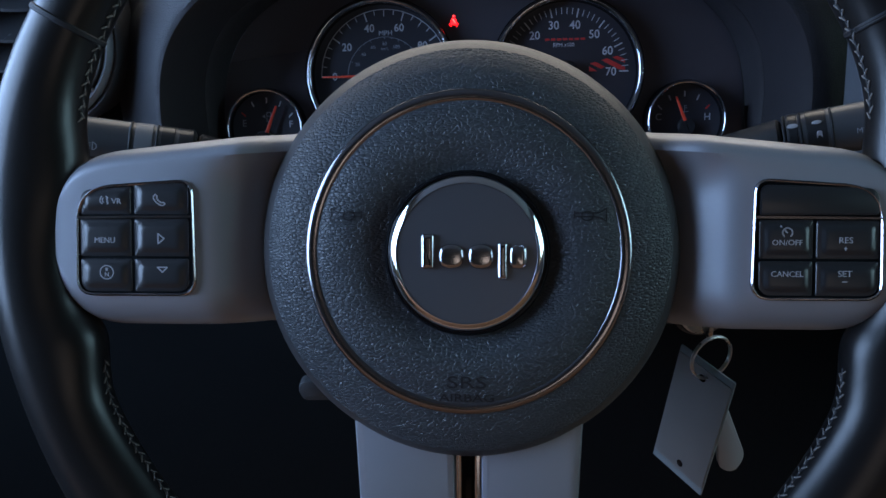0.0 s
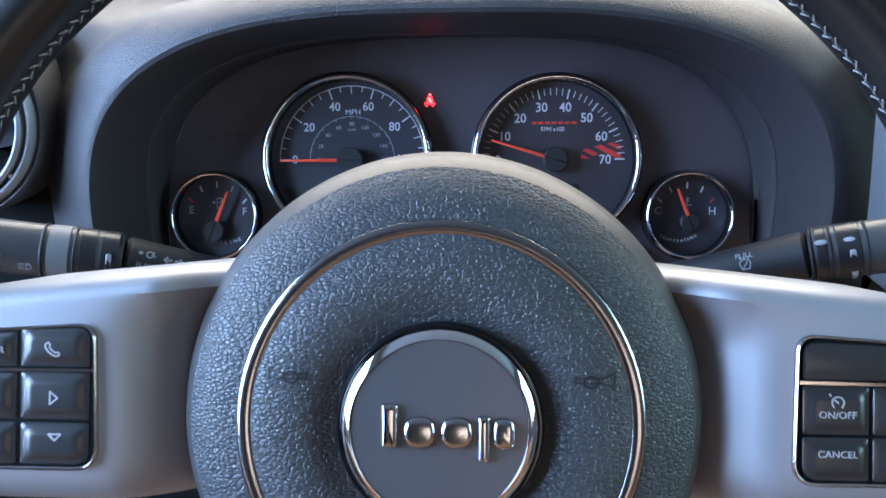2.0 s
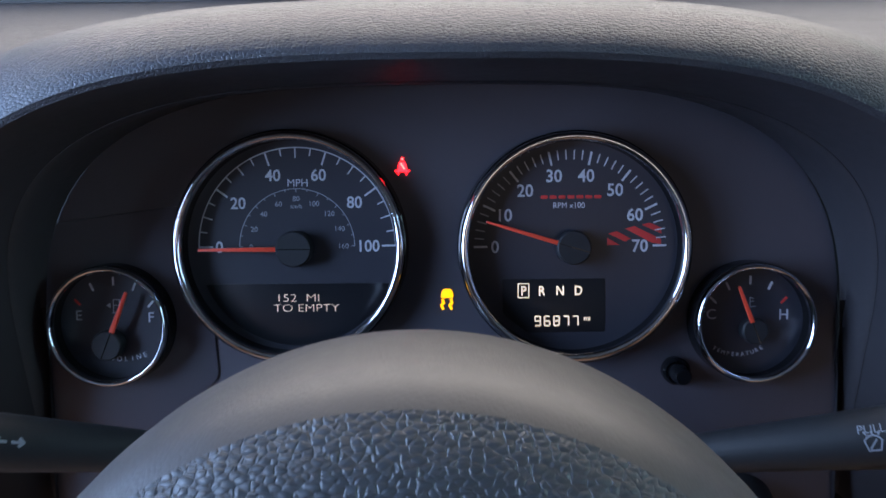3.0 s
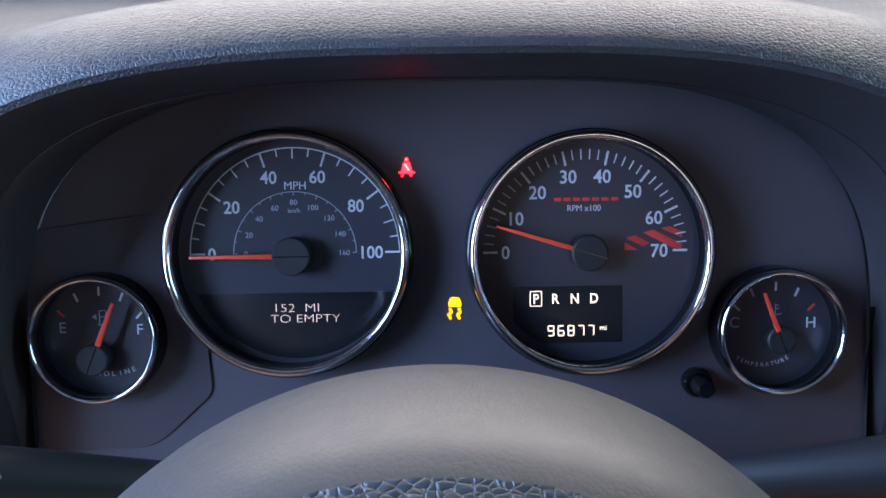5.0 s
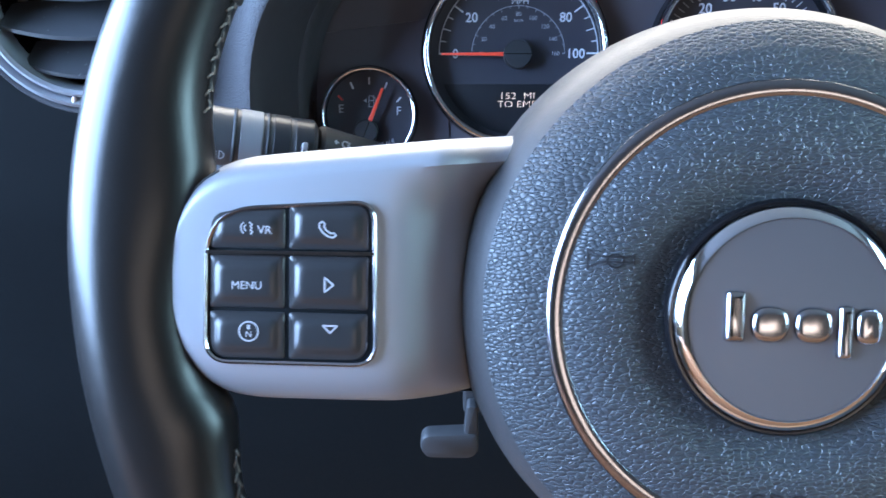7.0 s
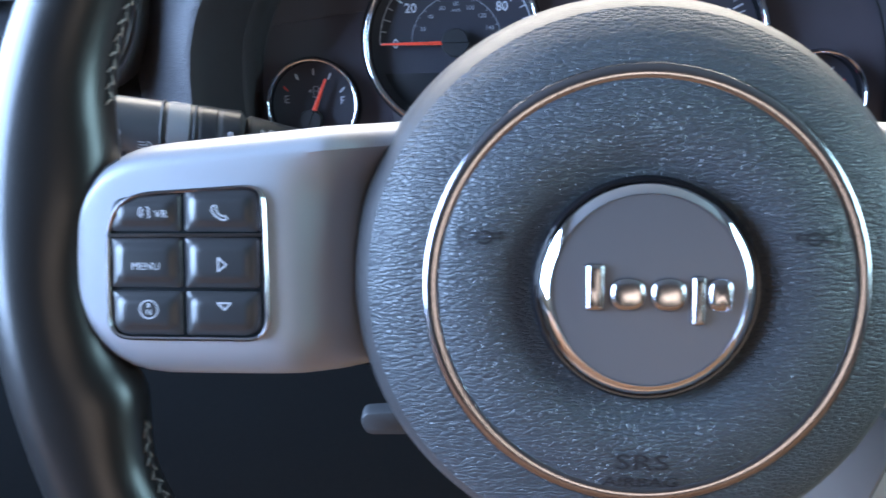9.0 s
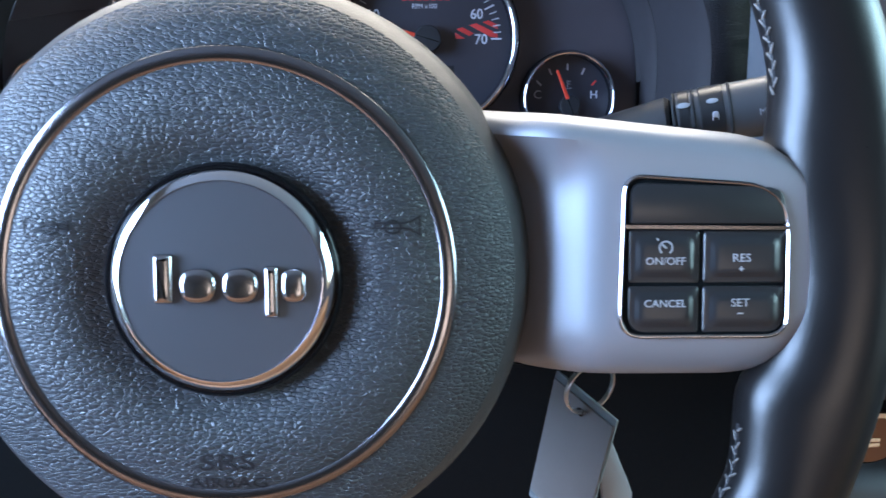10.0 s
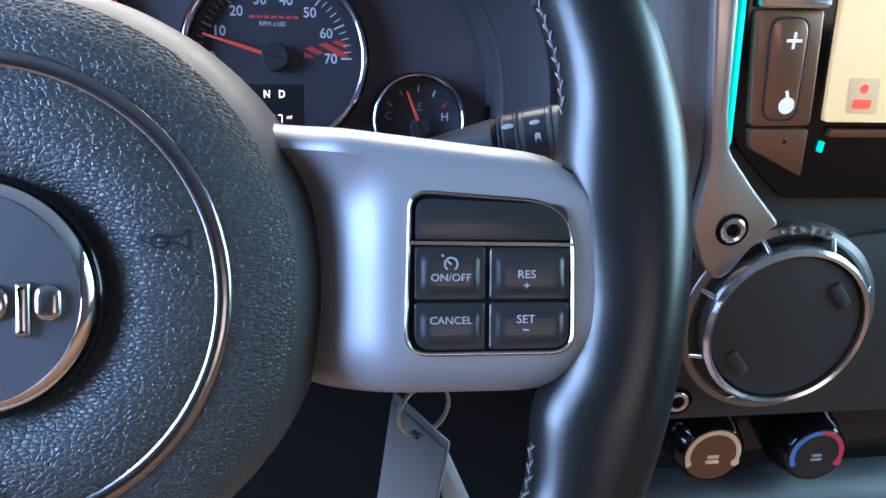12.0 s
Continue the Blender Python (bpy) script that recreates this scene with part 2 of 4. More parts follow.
def box(x0, x1, y0, y1, z0, z1, edge=0.0):
    bm = bmesh.new()
    bmesh.ops.create_cube(bm, size=1)
    for v in bm.verts:
        v.co = Vector((x0 + (v.co.x + 0.5) * (x1 - x0), y0 + (v.co.y + 0.5) * (y1 - y0), z0 + (v.co.z + 0.5) * (z1 - z0)))
    if edge:
        bmesh.ops.bevel(bm, geom=bm.edges[:], offset=edge, segments=3, affect='EDGES', profile=0.6)
    return bm


def rod(a, b, r0, r1, seg=24, soft=0.15):
    """A round bar from a to b with softened ends."""
    a, b = Vector(a), Vector(b)
    h = (b - a).length
    e0, e1 = min(r0 * soft, h * 0.4), min(r1 * soft, h * 0.4)
    bm = lathe([(1e-5, 0), (r0 - e0, 0), (r0, e0), (r1, h - e1), (r1 - e1, h), (1e-5, h)], seg)
    q = Vector((0, 0, 1)).rotation_difference((b - a).normalized())
    bmesh.ops.transform(bm, matrix=Matrix.Translation(a) @ q.to_matrix().to_4x4(), verts=bm.verts[:])
    return bm


def joined(*pieces):
    """Several meshes of one part put together."""
    out = bmesh.new()
    for p in pieces:
        me = bpy.data.meshes.new("piece")
        p.to_mesh(me)
        p.free()
        out.from_mesh(me)
        bpy.data.meshes.remove(me)
    return out


def letters(text, height, x, y, z, depth=0.0001, turn=0.0, width=1.0, bold=0.0):
    """Printed or raised characters, centred at x, y, with capitals of the given height."""
    cu = bpy.data.curves.new("letters", 'FONT')
    cu.body = text
    cu.size = height / 0.70
    cu.align_x = 'CENTER'
    cu.extrude = depth
    cu.offset = bold
    cu.resolution_u = 3
    tmp = new("letters", cu)
    dg = bpy.context.evaluated_depsgraph_get()
    me = bpy.data.meshes.new_from_object(tmp.evaluated_get(dg))
    bpy.data.objects.remove(tmp)
    bpy.data.curves.remove(cu)
    bm = bmesh.new()
    bm.from_mesh(me)
    bpy.data.meshes.remove(me)
    m = Matrix.Translation((x, y, z)) @ Matrix.Rotation(turn, 4, 'Z') @ Matrix.Diagonal((width, 1, 1, 1)) @ Matrix.Translation((0, -height / 2, 0))
    bmesh.ops.transform(bm, matrix=m, verts=bm.verts[:])
    return bm


def strokes(lines, width, z, depth=0.0001):
    """Flat printed strokes along polylines."""
    bm = bmesh.new()
    for pts in lines:
        for (x0, y0), (x1, y1) in zip(pts, pts[1:]):
            d = Vector((x1 - x0, y1 - y0))
            if d.length < 1e-7:
                continue
            d.normalize()
            nx, ny = -d.y * width / 2, d.x * width / 2
            ex, ey = d.x * width * 0.25, d.y * width * 0.25
            c = [(x0 + nx - ex, y0 + ny - ey), (x0 - nx - ex, y0 - ny - ey), (x1 - nx + ex, y1 - ny + ey), (x1 + nx + ex, y1 + ny + ey)]
            lo = [bm.verts.new((px, py, z)) for px, py in c]
            hi = [bm.verts.new((px, py, z + depth)) for px, py in c]
            bm.faces.new(hi)
            for i in range(4):
                j = (i + 1) % 4
                bm.faces.new((lo[i], lo[j], hi[j], hi[i]))
    return bm


def arc_band(cx, cy, r, a0, a1, width, z, depth=0.0001, k=40):
    """A printed curved band in one piece."""
    rings = []
    for i in range(k + 1):
        t = radians(a0 + (a1 - a0) * i / k)
        c, q = math.cos(t), math.sin(t)
        lo, hi = r - width / 2, r + width / 2
        rings.append([(cx + lo * c, cy + lo * q, z), (cx + lo * c, cy + lo * q, z + depth), (cx + hi * c, cy + hi * q, z + depth), (cx + hi * c, cy + hi * q, z)])
    return loft(rings, cap=True)


def digits(text, height, x, y, z, gap=1.18):
    """Seven-segment display figures."""
    segs = {"9": "abcdfg", "6": "acdefg", "8": "abcdefg", "7": "abc"}
    w, h = height * 0.56, height / 2
    lines = {"a": ((0, 2 * h), (w, 2 * h)), "b": ((w, 2 * h), (w, h)), "c": ((w, h), (w, 0)), "d": ((0, 0), (w, 0)), "e": ((0, 0), (0, h)), "f": ((0, h), (0, 2 * h)), "g": ((0, h), (w, h))}
    out = []
    for i, ch in enumerate(text):
        ox = x + (i - len(text) / 2) * height * gap * 0.86
        for k in segs[ch]:
            (x0, y0), (x1, y1) = lines[k]
            e = 0.10
            out.append([(ox + x0 + (x1 - x0) * e, y - h + y0 + (y1 - y0) * e), (ox + x1 - (x1 - x0) * e, y - h + y1 - (y1 - y0) * e)])
    return strokes(out, height * 0.13, z)


def arc(cx, cy, r, a0, a1, k=24):
    return [(cx + r * math.cos(radians(a0 + (a1 - a0) * i / k)), cy + r * math.sin(radians(a0 + (a1 - a0) * i / k))) for i in range(k + 1)]


def facing(x, y, z, lean):
    """A frame whose x is to the right, y up along a face that leans back by lean degrees, z towards the driver."""
    return Matrix.Translation((x, y, z)) @ Matrix.Rotation(radians(90 - lean), 4, 'X')


# ---------------------------------------------------------------- cabin shell
def wall(name, bm, material, label):
    return tagged(part(name, bm, material, smooth=False), label, "wall", kind="structure")


# The raised rear block is an added seat-high reflector, never in view.
wall("floor", joined(box(-0.90, 1.28, -0.12, 1.1, 0.30, 0.36), box(-0.90, 1.28, -1.9, -0.16, 0.30, 0.84)), TAN_BOUNCE, "unseen cabin floor with a raised block, tan to bounce warm light")
wall("ceiling", box(-0.90, 1.28, -1.9, 1.1, 1.74, 1.80), HEADLINER, "grey fabric cabin headliner")
wall("wall_left", joined(box(-0.82, -0.76, -1.9, 1.1, 0.36, 0.82), box(-0.82, -0.76, -1.9, 1.1, 1.60, 1.74),
                         box(-0.82, -0.76, -1.9, -0.36, 0.82, 1.60), box(-0.82, -0.76, 0.80, 1.1, 0.82, 1.60)), CABIN, "dark door side with an open window gap")
wall("wall_right", joined(box(1.22, 1.28, -1.9, 1.1, 0.36, 1.00), box(1.22, 1.28, -1.9, 1.1, 1.60, 1.74),
                          box(1.22, 1.28, -1.9, -0.45, 1.00, 1.60), box(1.22, 1.28, 0.75, 1.1, 1.00, 1.60)), CABIN, "dark passenger door side with a window gap")
# The gap in this end is placed to let the added fill through.
wall("wall_rear", joined(box(-0.76, 1.22, -1.9, -1.84, 0.36, 1.20), box(-0.76, 1.22, -1.9, -1.84, 1.64, 1.74),
                         box(-0.76, 0.12, -1.9, -1.84, 1.20, 1.64), box(1.06, 1.22, -1.9, -1.84, 1.20, 1.64)), CABIN, "dark rear cabin end with a gap for the warm fill")
wall("wall_front", joined(box(-0.76, 1.22, 1.04, 1.1, 0.36, 1.20), box(-0.76, 1.22, 1.04, 1.1, 1.70, 1.74),
                          box(-0.76, -0.42, 1.04, 1.1, 1.20, 1.70), box(0.92, 1.22, 1.04, 1.1, 1.20, 1.70)), CABIN, "dark bulkhead below the windscreen opening")

# ---------------------------------------------------------------- dashboard
G_Y, G_Z, G_LEAN = 0.5225, 1.07, math.degrees(math.atan(0.3))
ARCH_Z, ARCH_X = 1.03, 0.002


def arch(a, h, y_side, y_top, lift=0.0, k=64):
    """One section of the cluster opening: upright sides below, a full rounded arch above; lift raises the sides to the dash plane."""
    pts = [(ARCH_X - a, y_side, 0.955 + (ARCH_Z - 0.955) * i / 8) for i in range(8)]
    for i in range(k + 1):
        t = math.pi * (1 - i / k)
        c, s = math.cos(t), math.sin(t)
        x = ARCH_X + a * math.copysign(abs(c) ** (2 / 3), c)
        z = ARCH_Z + h * abs(s) ** (2 / 3)
        w = min(1, max(0, (z - ARCH_Z) / h)) ** 2
        pts.append((x, y_side + (y_top - y_side) * w, z))
    pts += [(ARCH_X + a, y_side, ARCH_Z - (ARCH_Z - 0.955) * i / 8) for i in range(1, 9)]
    if lift:
        raised = []
        for x, y, z in pts:
            plane = 1.1470
            top = (z + plane + math.sqrt((z - plane) ** 2 + 0.006 ** 2)) / 2
            raised.append((x, y, z + lift * (min(top, max(z, 1.1690)) - z)))
        pts = raised
    return pts


def on_panel(pts, off=0.0):
    return [(x, G_Y + 0.3 * (z - G_Z) + off, z) for x, y, z in pts]


hood_sections = [(.1770, .1105, .4990, .4990), (.1835, .1145, .4810, .4865), (.1878, .1180, .4712, .4765), (.1905, .1206, .4664, .4700), (.1930, .1230, .4642, .4662),
                 (.1950, .1252, .4645, .4652), (.1985, .1278, .4668, .4668), (.2030, .1305, .4698, .4705), (.2080, .1330, .4732, .4755), (.2140, .1354, .4778, .4812), (.2200, .1372, .4826, .4878), (.2250, .1384, .4876, .4945), (.2290, .1390, .4930, .5010),
                 (.2340, .1390, .5020, .5090), (.2400, .1384, .5130, .5200, .30), (.2430, .1370, .5220, .5310, .75), (.2500, .1340, .5330, .5420, 1.0),
                 (.2750, .1270, .5500, .5600, 1.0), (.3400, .1210, .5700, .5850, 1.0), (.4500, .1190, .6000, .6200, 1.0)]
hood = part("dash_hood", loft([arch(*s) for s in hood_sections[4:]], closed=False), VINYL)
# Begins where the roll turns under, so the painted shade starts there.
lip = part("hood_lip", loft([arch(*s) for s in hood_sections[:5]], closed=False), SHADE_LIP)
tagged(lip, "smooth inner lip of the dash hood, shade in its colour", "dash trim", kind="structure")
tagged(hood, "grained black vinyl hood arching over the gauges", "dash hood", kind="structure")
bezel_rings = [on_panel(arch(.1700, .1040, 0, 0), -0.002), arch(.1722, .1070, .5120, .5260), arch(.1742, .1090, .5010, .5010), arch(.1768, .1104, .4985, .4985)]
bezel = part("cluster_surround", loft(bezel_rings, closed=False), SHADE_LIP)
tagged(bezel, "matt surround inside the dash hood, darkened for shade", "dash trim", kind="structure")


def sweep_x(profile, xs, shift=None):
    """A dash panel: a y, z profile carried along x."""
    return loft([[(x, y, z) if shift is None else shift(x, y, z) for y, z in profile] for x in xs], closed=False)


top_profile = [(1.04, 1.138), (0.90, 1.144), (0.75, 1.1475), (0.66, 1.1490), (0.618, 1.1485), (0.600, 1.1440)]
tagged(part("dash_top", sweep_x(top_profile, [-0.450 + 0.90 * i / 12 for i in range(13)]), VINYL), "grained black vinyl dash top behind the hood", "dashboard", kind="structure")
side_profile = [(1.04, 1.136), (0.90, 1.142), (0.75, 1.1455), (0.62, 1.1470), (0.56, 1.1465), (0.510, 1.1440), (0.485, 1.1395), (0.472, 1.132),
                (0.470, 1.11), (0.470, 1.06), (0.468, 1.03), (0.476, 1.005), (0.495, 0.985), (0.515, 0.96)]
left_profile = side_profile[:6] + [(0.503, 1.1400), (0.500, 1.132), (0.500, 1.115), (0.500, 1.100), (0.501, 1.085), (0.504, 1.072)]
knee_tail = [(0.5145, 0.9405), (0.519, 0.86), (0.54, 0.70), (0.60, 0.50), (0.75, 0.37)]
lower_profile = [(0.5045, 1.073), (0.5055, 1.060), (0.5065, 1.045), (0.5075, 1.020), (0.5085, 0.990), (0.510, 0.965)] + knee_tail
# Near-black sheet standing in for the shade low on the fascia.
tagged(part("dash_lower", sweep_x(lower_profile, [-0.76 + (0.76 - 0.222) * i / 14 for i in range(15)]), KNEE), "lower part of the driver's fascia, near-black for the shade there", "dashboard", kind="structure")
tagged(part("dash_fascia", sweep_x(left_profile, [-0.76 + (0.76 - 0.222) * i / 14 for i in range(15)]), VINYL), "grained dark vinyl fascia beside the driver's door", "dashboard", kind="structure")
tagged(part("dash_fascia", sweep_x(side_profile, [0.226 + (1.22 - 0.226) * i / 20 for i in range(21)]), VINYL), "grained dark vinyl fascia behind the centre stack", "dashboard", kind="structure")
knee_profile = [(0.530, 0.990), (0.518, 0.962)] + knee_tail
tagged(part("knee_panel", sweep_x(knee_profile, [-0.222 + 1.442 * i / 20 for i in range(21)]), KNEE), "textured knee panel below the dash, shade in its colour", "dashboard", kind="structure")

# ---------------------------------------------------------------- instrument cluster
GM = facing(0, G_Y, G_Z, G_LEAN)
cluster = thing("instrument_cluster", GM, "dark instrument cluster with four chrome-ringed gauges, lit", "gauge cluster")
# back panel, following the arch
back = [GM.inverted() @ Vector(p) for p in on_panel(arch(.1705, .1045, 0, 0), 0.0)]
bm = loft([[(p.x, p.y, -0.0045) for p in back], [(p.x, p.y, -0.0015) for p in back]], cap=True)
part("back_panel", bm, PANEL, cluster, "matt charcoal plastic back panel")
wing = rounded([(-.170, 0.0075, .004), (-.100, 0.0165, .004), (-.095, -.060, .004), (-.120, -.083, .01), (-.168, -.083, .01)])
part("raised_wing", slab(wing, -0.003, -0.0005, 0.0005), PANEL, cluster, "slightly raised charcoal side panel")


def gauge(name, cx, cy, r, label):
    g = part(name, lathe([(1e-5, 0.0), (r * 0.955, 0.0)], 96, (cx, cy, 0)), DIAL, cluster, label)
    part("collar", lathe([(r * 1.03, -0.004), (r * 1.012, 0.0080), (r * 0.985, 0.0088), (r * 0.925, 0.0080), (r * 0.925, 0.0004)], 96, (cx, cy, 0)), GLOSS_BLACK, g, "gloss black collar")
    band = 0.0019 if r > 0.03 else 0.0013
    prof = [(r - band + band * math.cos(t), 0.0085 + 0.0026 * math.sin(t)) for t in [2 * math.pi * i / 16 for i in range(16)]]
    part("bezel_ring", lathe(prof, 128, (cx, cy, 0), loop=True), BEZEL_CHROME, g, "chrome bezel ring")
    return g


def polar(cx, cy, r, a):
    return cx + r * math.cos(radians(a)), cy + r * math.sin(radians(a))


def tick(cx, cy, r0, r1, a):
    return [polar(cx, cy, r0, a), polar(cx, cy, r1, a)]


def needle(g, cx, cy, a, r_from, r_to, w0, w1, z, hub_r, hub_h, hub_label):
    d = Vector((math.cos(radians(a)), math.sin(radians(a))))
    s = Vector((-d.y, d.x))
    c = Vector((cx, cy))
    outline = [c + d * r_from + s * w0 * .92, c + d * r_to + s * w1 * .92, c + d * r_to - s * w1 * .92, c + d * r_from - s * w0 * .92]
    part("needle", slab([(p.x, p.y) for p in outline], z, z + 0.0012, 0.0003), NEEDLE, g, "orange-red pointer")
    part("needle_hub", lathe([(hub_r, 0.0005), (hub_r, hub_h - 0.0006), (hub_r - 0.0006, hub_h), (1e-5, hub_h)], 48, (cx, cy, 0)), HUB_BLACK, g, hub_label)
    part("hub_groove", strokes([[tuple(c - d * hub_r * 0.98), tuple(c + d * hub_r * 0.98)]], 0.0003, hub_h, 0.00004), GLOSS_BLACK, g)


# speedometer
SX, SY = -0.0594, -0.0027
speedo = gauge("speedometer", -0.0614, -0.0026, 0.0486, "round black speedometer with pale miles and kilometre scales")
part("scale_arc", arc_band(SX, SY, .0422, 0, 180, 0.0005, 0.0001, k=72), INK, speedo)
ticks = [tick(SX, SY, .0422, .0365, 180 - 36 * i) for i in range(6)]
for t in ticks:
    part("major_tick", strokes([t], 0.0008, 0.0001), INK, speedo)
for i in range(20):
    if i % 4:
        part("minor_tick", strokes([tick(SX, SY, .0422, .0380 if i % 2 == 0 else .0391, 180 - 9 * i)], 0.00055, 0.0001), INK, speedo)
for txt, a, rr in (("0", 180, .0335), ("20", 143, .0312), ("40", 107.7, .0320), ("60", 72.3, .0320), ("80", 37, .0312), ("100", 0, .0305)):
    x, y = polar(SX, SY, rr, a)
    part("numeral", letters(txt, 0.0049, x, y, 0.0001, bold=0.00010, width=0.95), INK, speedo)
part("unit_text", letters("MPH", 0.0032, SX + .0008, SY + .0272, 0.0001), INK, speedo)
part("inner_scale_arc", arc_band(SX, SY, .0247, 0, 180, 0.0003, 0.0001, k=60), INK_DIM, speedo)
for i in range(17):
    part("inner_tick", strokes([tick(SX, SY, .0247, .0233 if i % 2 == 0 else .0238, 180 - 11.25 * i)], 0.0003, 0.0001), INK_DIM, speedo)
for i, txt in enumerate(("0", "20", "40", "60", "80", "100", "120", "140", "160")):
    x, y = polar(SX, SY, .0205 if i in (4,) else .0198, 180 - 22.5 * i)
    part("inner_numeral", letters(txt, 0.0022, x, y, 0.0001), INK_DIM, speedo)
part("unit_text", letters("km/h", 0.0017, SX, SY + .0172, 0.0001), INK_DIM, speedo)
lcd = [polar(SX, SY, .0430, 180 + 22 + (136 * i / 40)) for i in range(41)]
part("display_window", slab(lcd, 0.0, 0.0002, 0.00005), DISPLAY, speedo, "dark message display window")
part("display_text", letters("152  MI", 0.0034, SX - .0002, SY - .0222, 0.0003, width=1.30, bold=-.0001), LIT_DIM, speedo)
part("display_text", letters("TO EMPTY", 0.0034, SX + .0034, SY - .0266, 0.0003, width=1.25, bold=-.0001), LIT_DIM, speedo)
needle(speedo, SX - .0004, SY - .0008, 180, .0068, .0405, .0011, .0006, .0052, .0076, .0075, "dark round needle hub")

# tachometer
TX, TY = 0.0574, -0.0037
tach = gauge("tachometer", 0.0585, -0.0038, 0.0482, "round black tachometer with pale numerals and red zone")
for i in range(8):
    part("major_tick", strokes([tick(TX, TY, .0408, .0355, 180 - 180 / 7 * i)], 0.0009, 0.0001), INK, tach)
for i in range(35):
    if i % 5:
        part("minor_tick", strokes([tick(TX, TY, .0408, .0370, 180 - 180 / 35 * i)], 0.0005, 0.0001), INK if i > 9 else INK_DIM, tach)
for i, txt in enumerate(("0", "10", "20", "30", "40", "50", "60", "70")):
    x, y = polar(TX, TY, (.0320, .0312, .0306, .0308, .0308, .0306, .0306, .0298)[i], 180 - 180 / 7 * i)
    part("numeral", letters(txt, 0.0052, x, y, 0.0001, bold=0.00010, width=0.95), INK, tach)
# red hatching between 60 and 70
for pts in (((.0144, .0034), (.0144, .0003), (.0197, .0003)), ((.0149, .0052), (.0185, .0062), (.0245, .0030), (.0219, .0017)),
            ((.0219, .0073), (.0260, .0083), (.0374, .0026), (.0374, .0005), (.0335, .0011)), ((.0290, .0089), (.0324, .0097), (.0374, .0075), (.0374, .0050))):
    part("red_zone_bar", slab([(TX + .0015 + x, TY + y) for x, y in pts], -0.0001, 0.00006, 0.00003), INK_RED, tach, "red hatched bar")
for i in range(7):
    part("red_mark", slab(rounded([(TX - .0125 + .0038 * i, TY + .0203, .0004), (TX - .0095 + .0038 * i, TY + .0203, .0004),
                                   (TX - .0095 + .0038 * i, TY + .0217, .0004), (TX - .0125 + .0038 * i, TY + .0217, .0004)], 2), 0.0001, 0.0002, 0.00003), INK_RED, tach, "plain red bar")
part("unit_text", letters("RPM x100", 0.0025, TX - .0005, TY + .0175, 0.0001, width=0.92), INK, tach)
part("display_window", slab(rounded([(TX - .0290, TY - .0140, .0005), (TX + .0150, TY - .0140, .0005), (TX + .0150, TY - .0372, .0005), (TX - .0180, TY - .0372, .0005), (TX - .0290, TY - .0290, .002)]), 0.0, 0.0002, 0.00005), DISPLAY, tach, "dark gear display window")
for txt, x in (("P", -.0208), ("R", -.0130), ("N", -.0051), ("D", .0027)):
    part("gear_letter", letters(txt, 0.0040, TX + .0009 + x, TY - .0190, 0.0003, width=0.85, bold=0.00006), LIT_WARM, tach, "lit gear letter")
part("gear_box", frame_ring(rounded([(TX - .0224, TY - .0222, .0006), (TX - .0174, TY - .0222, .0006), (TX - .0174, TY - .0158, .0006), (TX - .0224, TY - .0158, .0006)]), 0.0004, 0.0002, 0.0004, 0.0001), LIT_WARM, tach, "lit box round a letter")
part("odometer_text", digits("96877", 0.0040, TX - .0048, TY - .0322, 0.0003), LIT_WARM, tach, "lit odometer digits")
part("odometer_text", letters("mi", 0.0021, TX + .0074, TY - .0311, 0.0003), LIT_WARM, tach, "lit unit letters")
needle(tach, TX + .0010, TY - .0003, 163, .0062, .0385, .0011, .0006, .0050, .0072, .0068, "dark round needle hub")

# fuel gauge
FX, FY = -0.1395, -0.0400
fuel = gauge("fuel_gauge", -0.1390, -0.0354, 0.0257, "small round fuel gauge with a chrome ring")
for dx, dy, m_, a in ((-.0158, .0140, INK_RED, 135), (-.0094, .0205, INK, 115), (0.0, .0230, INK, 90), (.0090, .0205, INK, 68), (.0160, .0130, INK, 48)):
    d = Vector((math.cos(radians(a)), math.sin(radians(a)))) * 0.0016
    part("scale_tick", strokes([[(FX + dx - d.x, FY + dy - d.y), (FX + dx + d.x, FY + dy + d.y)]], 0.0009, 0.0001), m_, fuel)
part("numeral", letters("E", 0.0044, -.1550, -.0317, 0.0001), INK_DIM, fuel)
part("numeral", letters("F", 0.0044, -.1236, -.0328, 0.0001), INK, fuel)
part("pump_symbol", joined(strokes([[(FX - .0002, FY + .0092), (FX - .0002, FY + .0150), (FX + .0024, FY + .0150), (FX + .0024, FY + .0092)], [(FX - .0002, FY + .0125), (FX + .0024, FY + .0125)],
                                    [(FX - .0008, FY + .0092), (FX + .0030, FY + .0092)], [(FX + .0024, FY + .0145), (FX + .0034, FY + .0135), (FX + .0034, FY + .0105)]], .0004, .0001),
                           slab([(FX - .0033, FY + .0125), (FX - .0014, FY + .0113), (FX - .0014, FY + .0137)], .0001, .0002, .00003)), INK_DIM, fuel)
for i, ch in enumerate("GASOLINE"):
    a = 270 + 6.9 * (i - 3.7)
    x, y = polar(-.1390 + .0030, -.0350 + .0076, .0236, a)
    part("small_letter", letters(ch, 0.0021, x, y, 0.0001, turn=radians(a + 90)), INK, fuel)
needle(fuel, -.1408, -.0440, 68, .0050, .0245, .0013, .0007, .0055, .0064, .0070, "dark round needle hub")

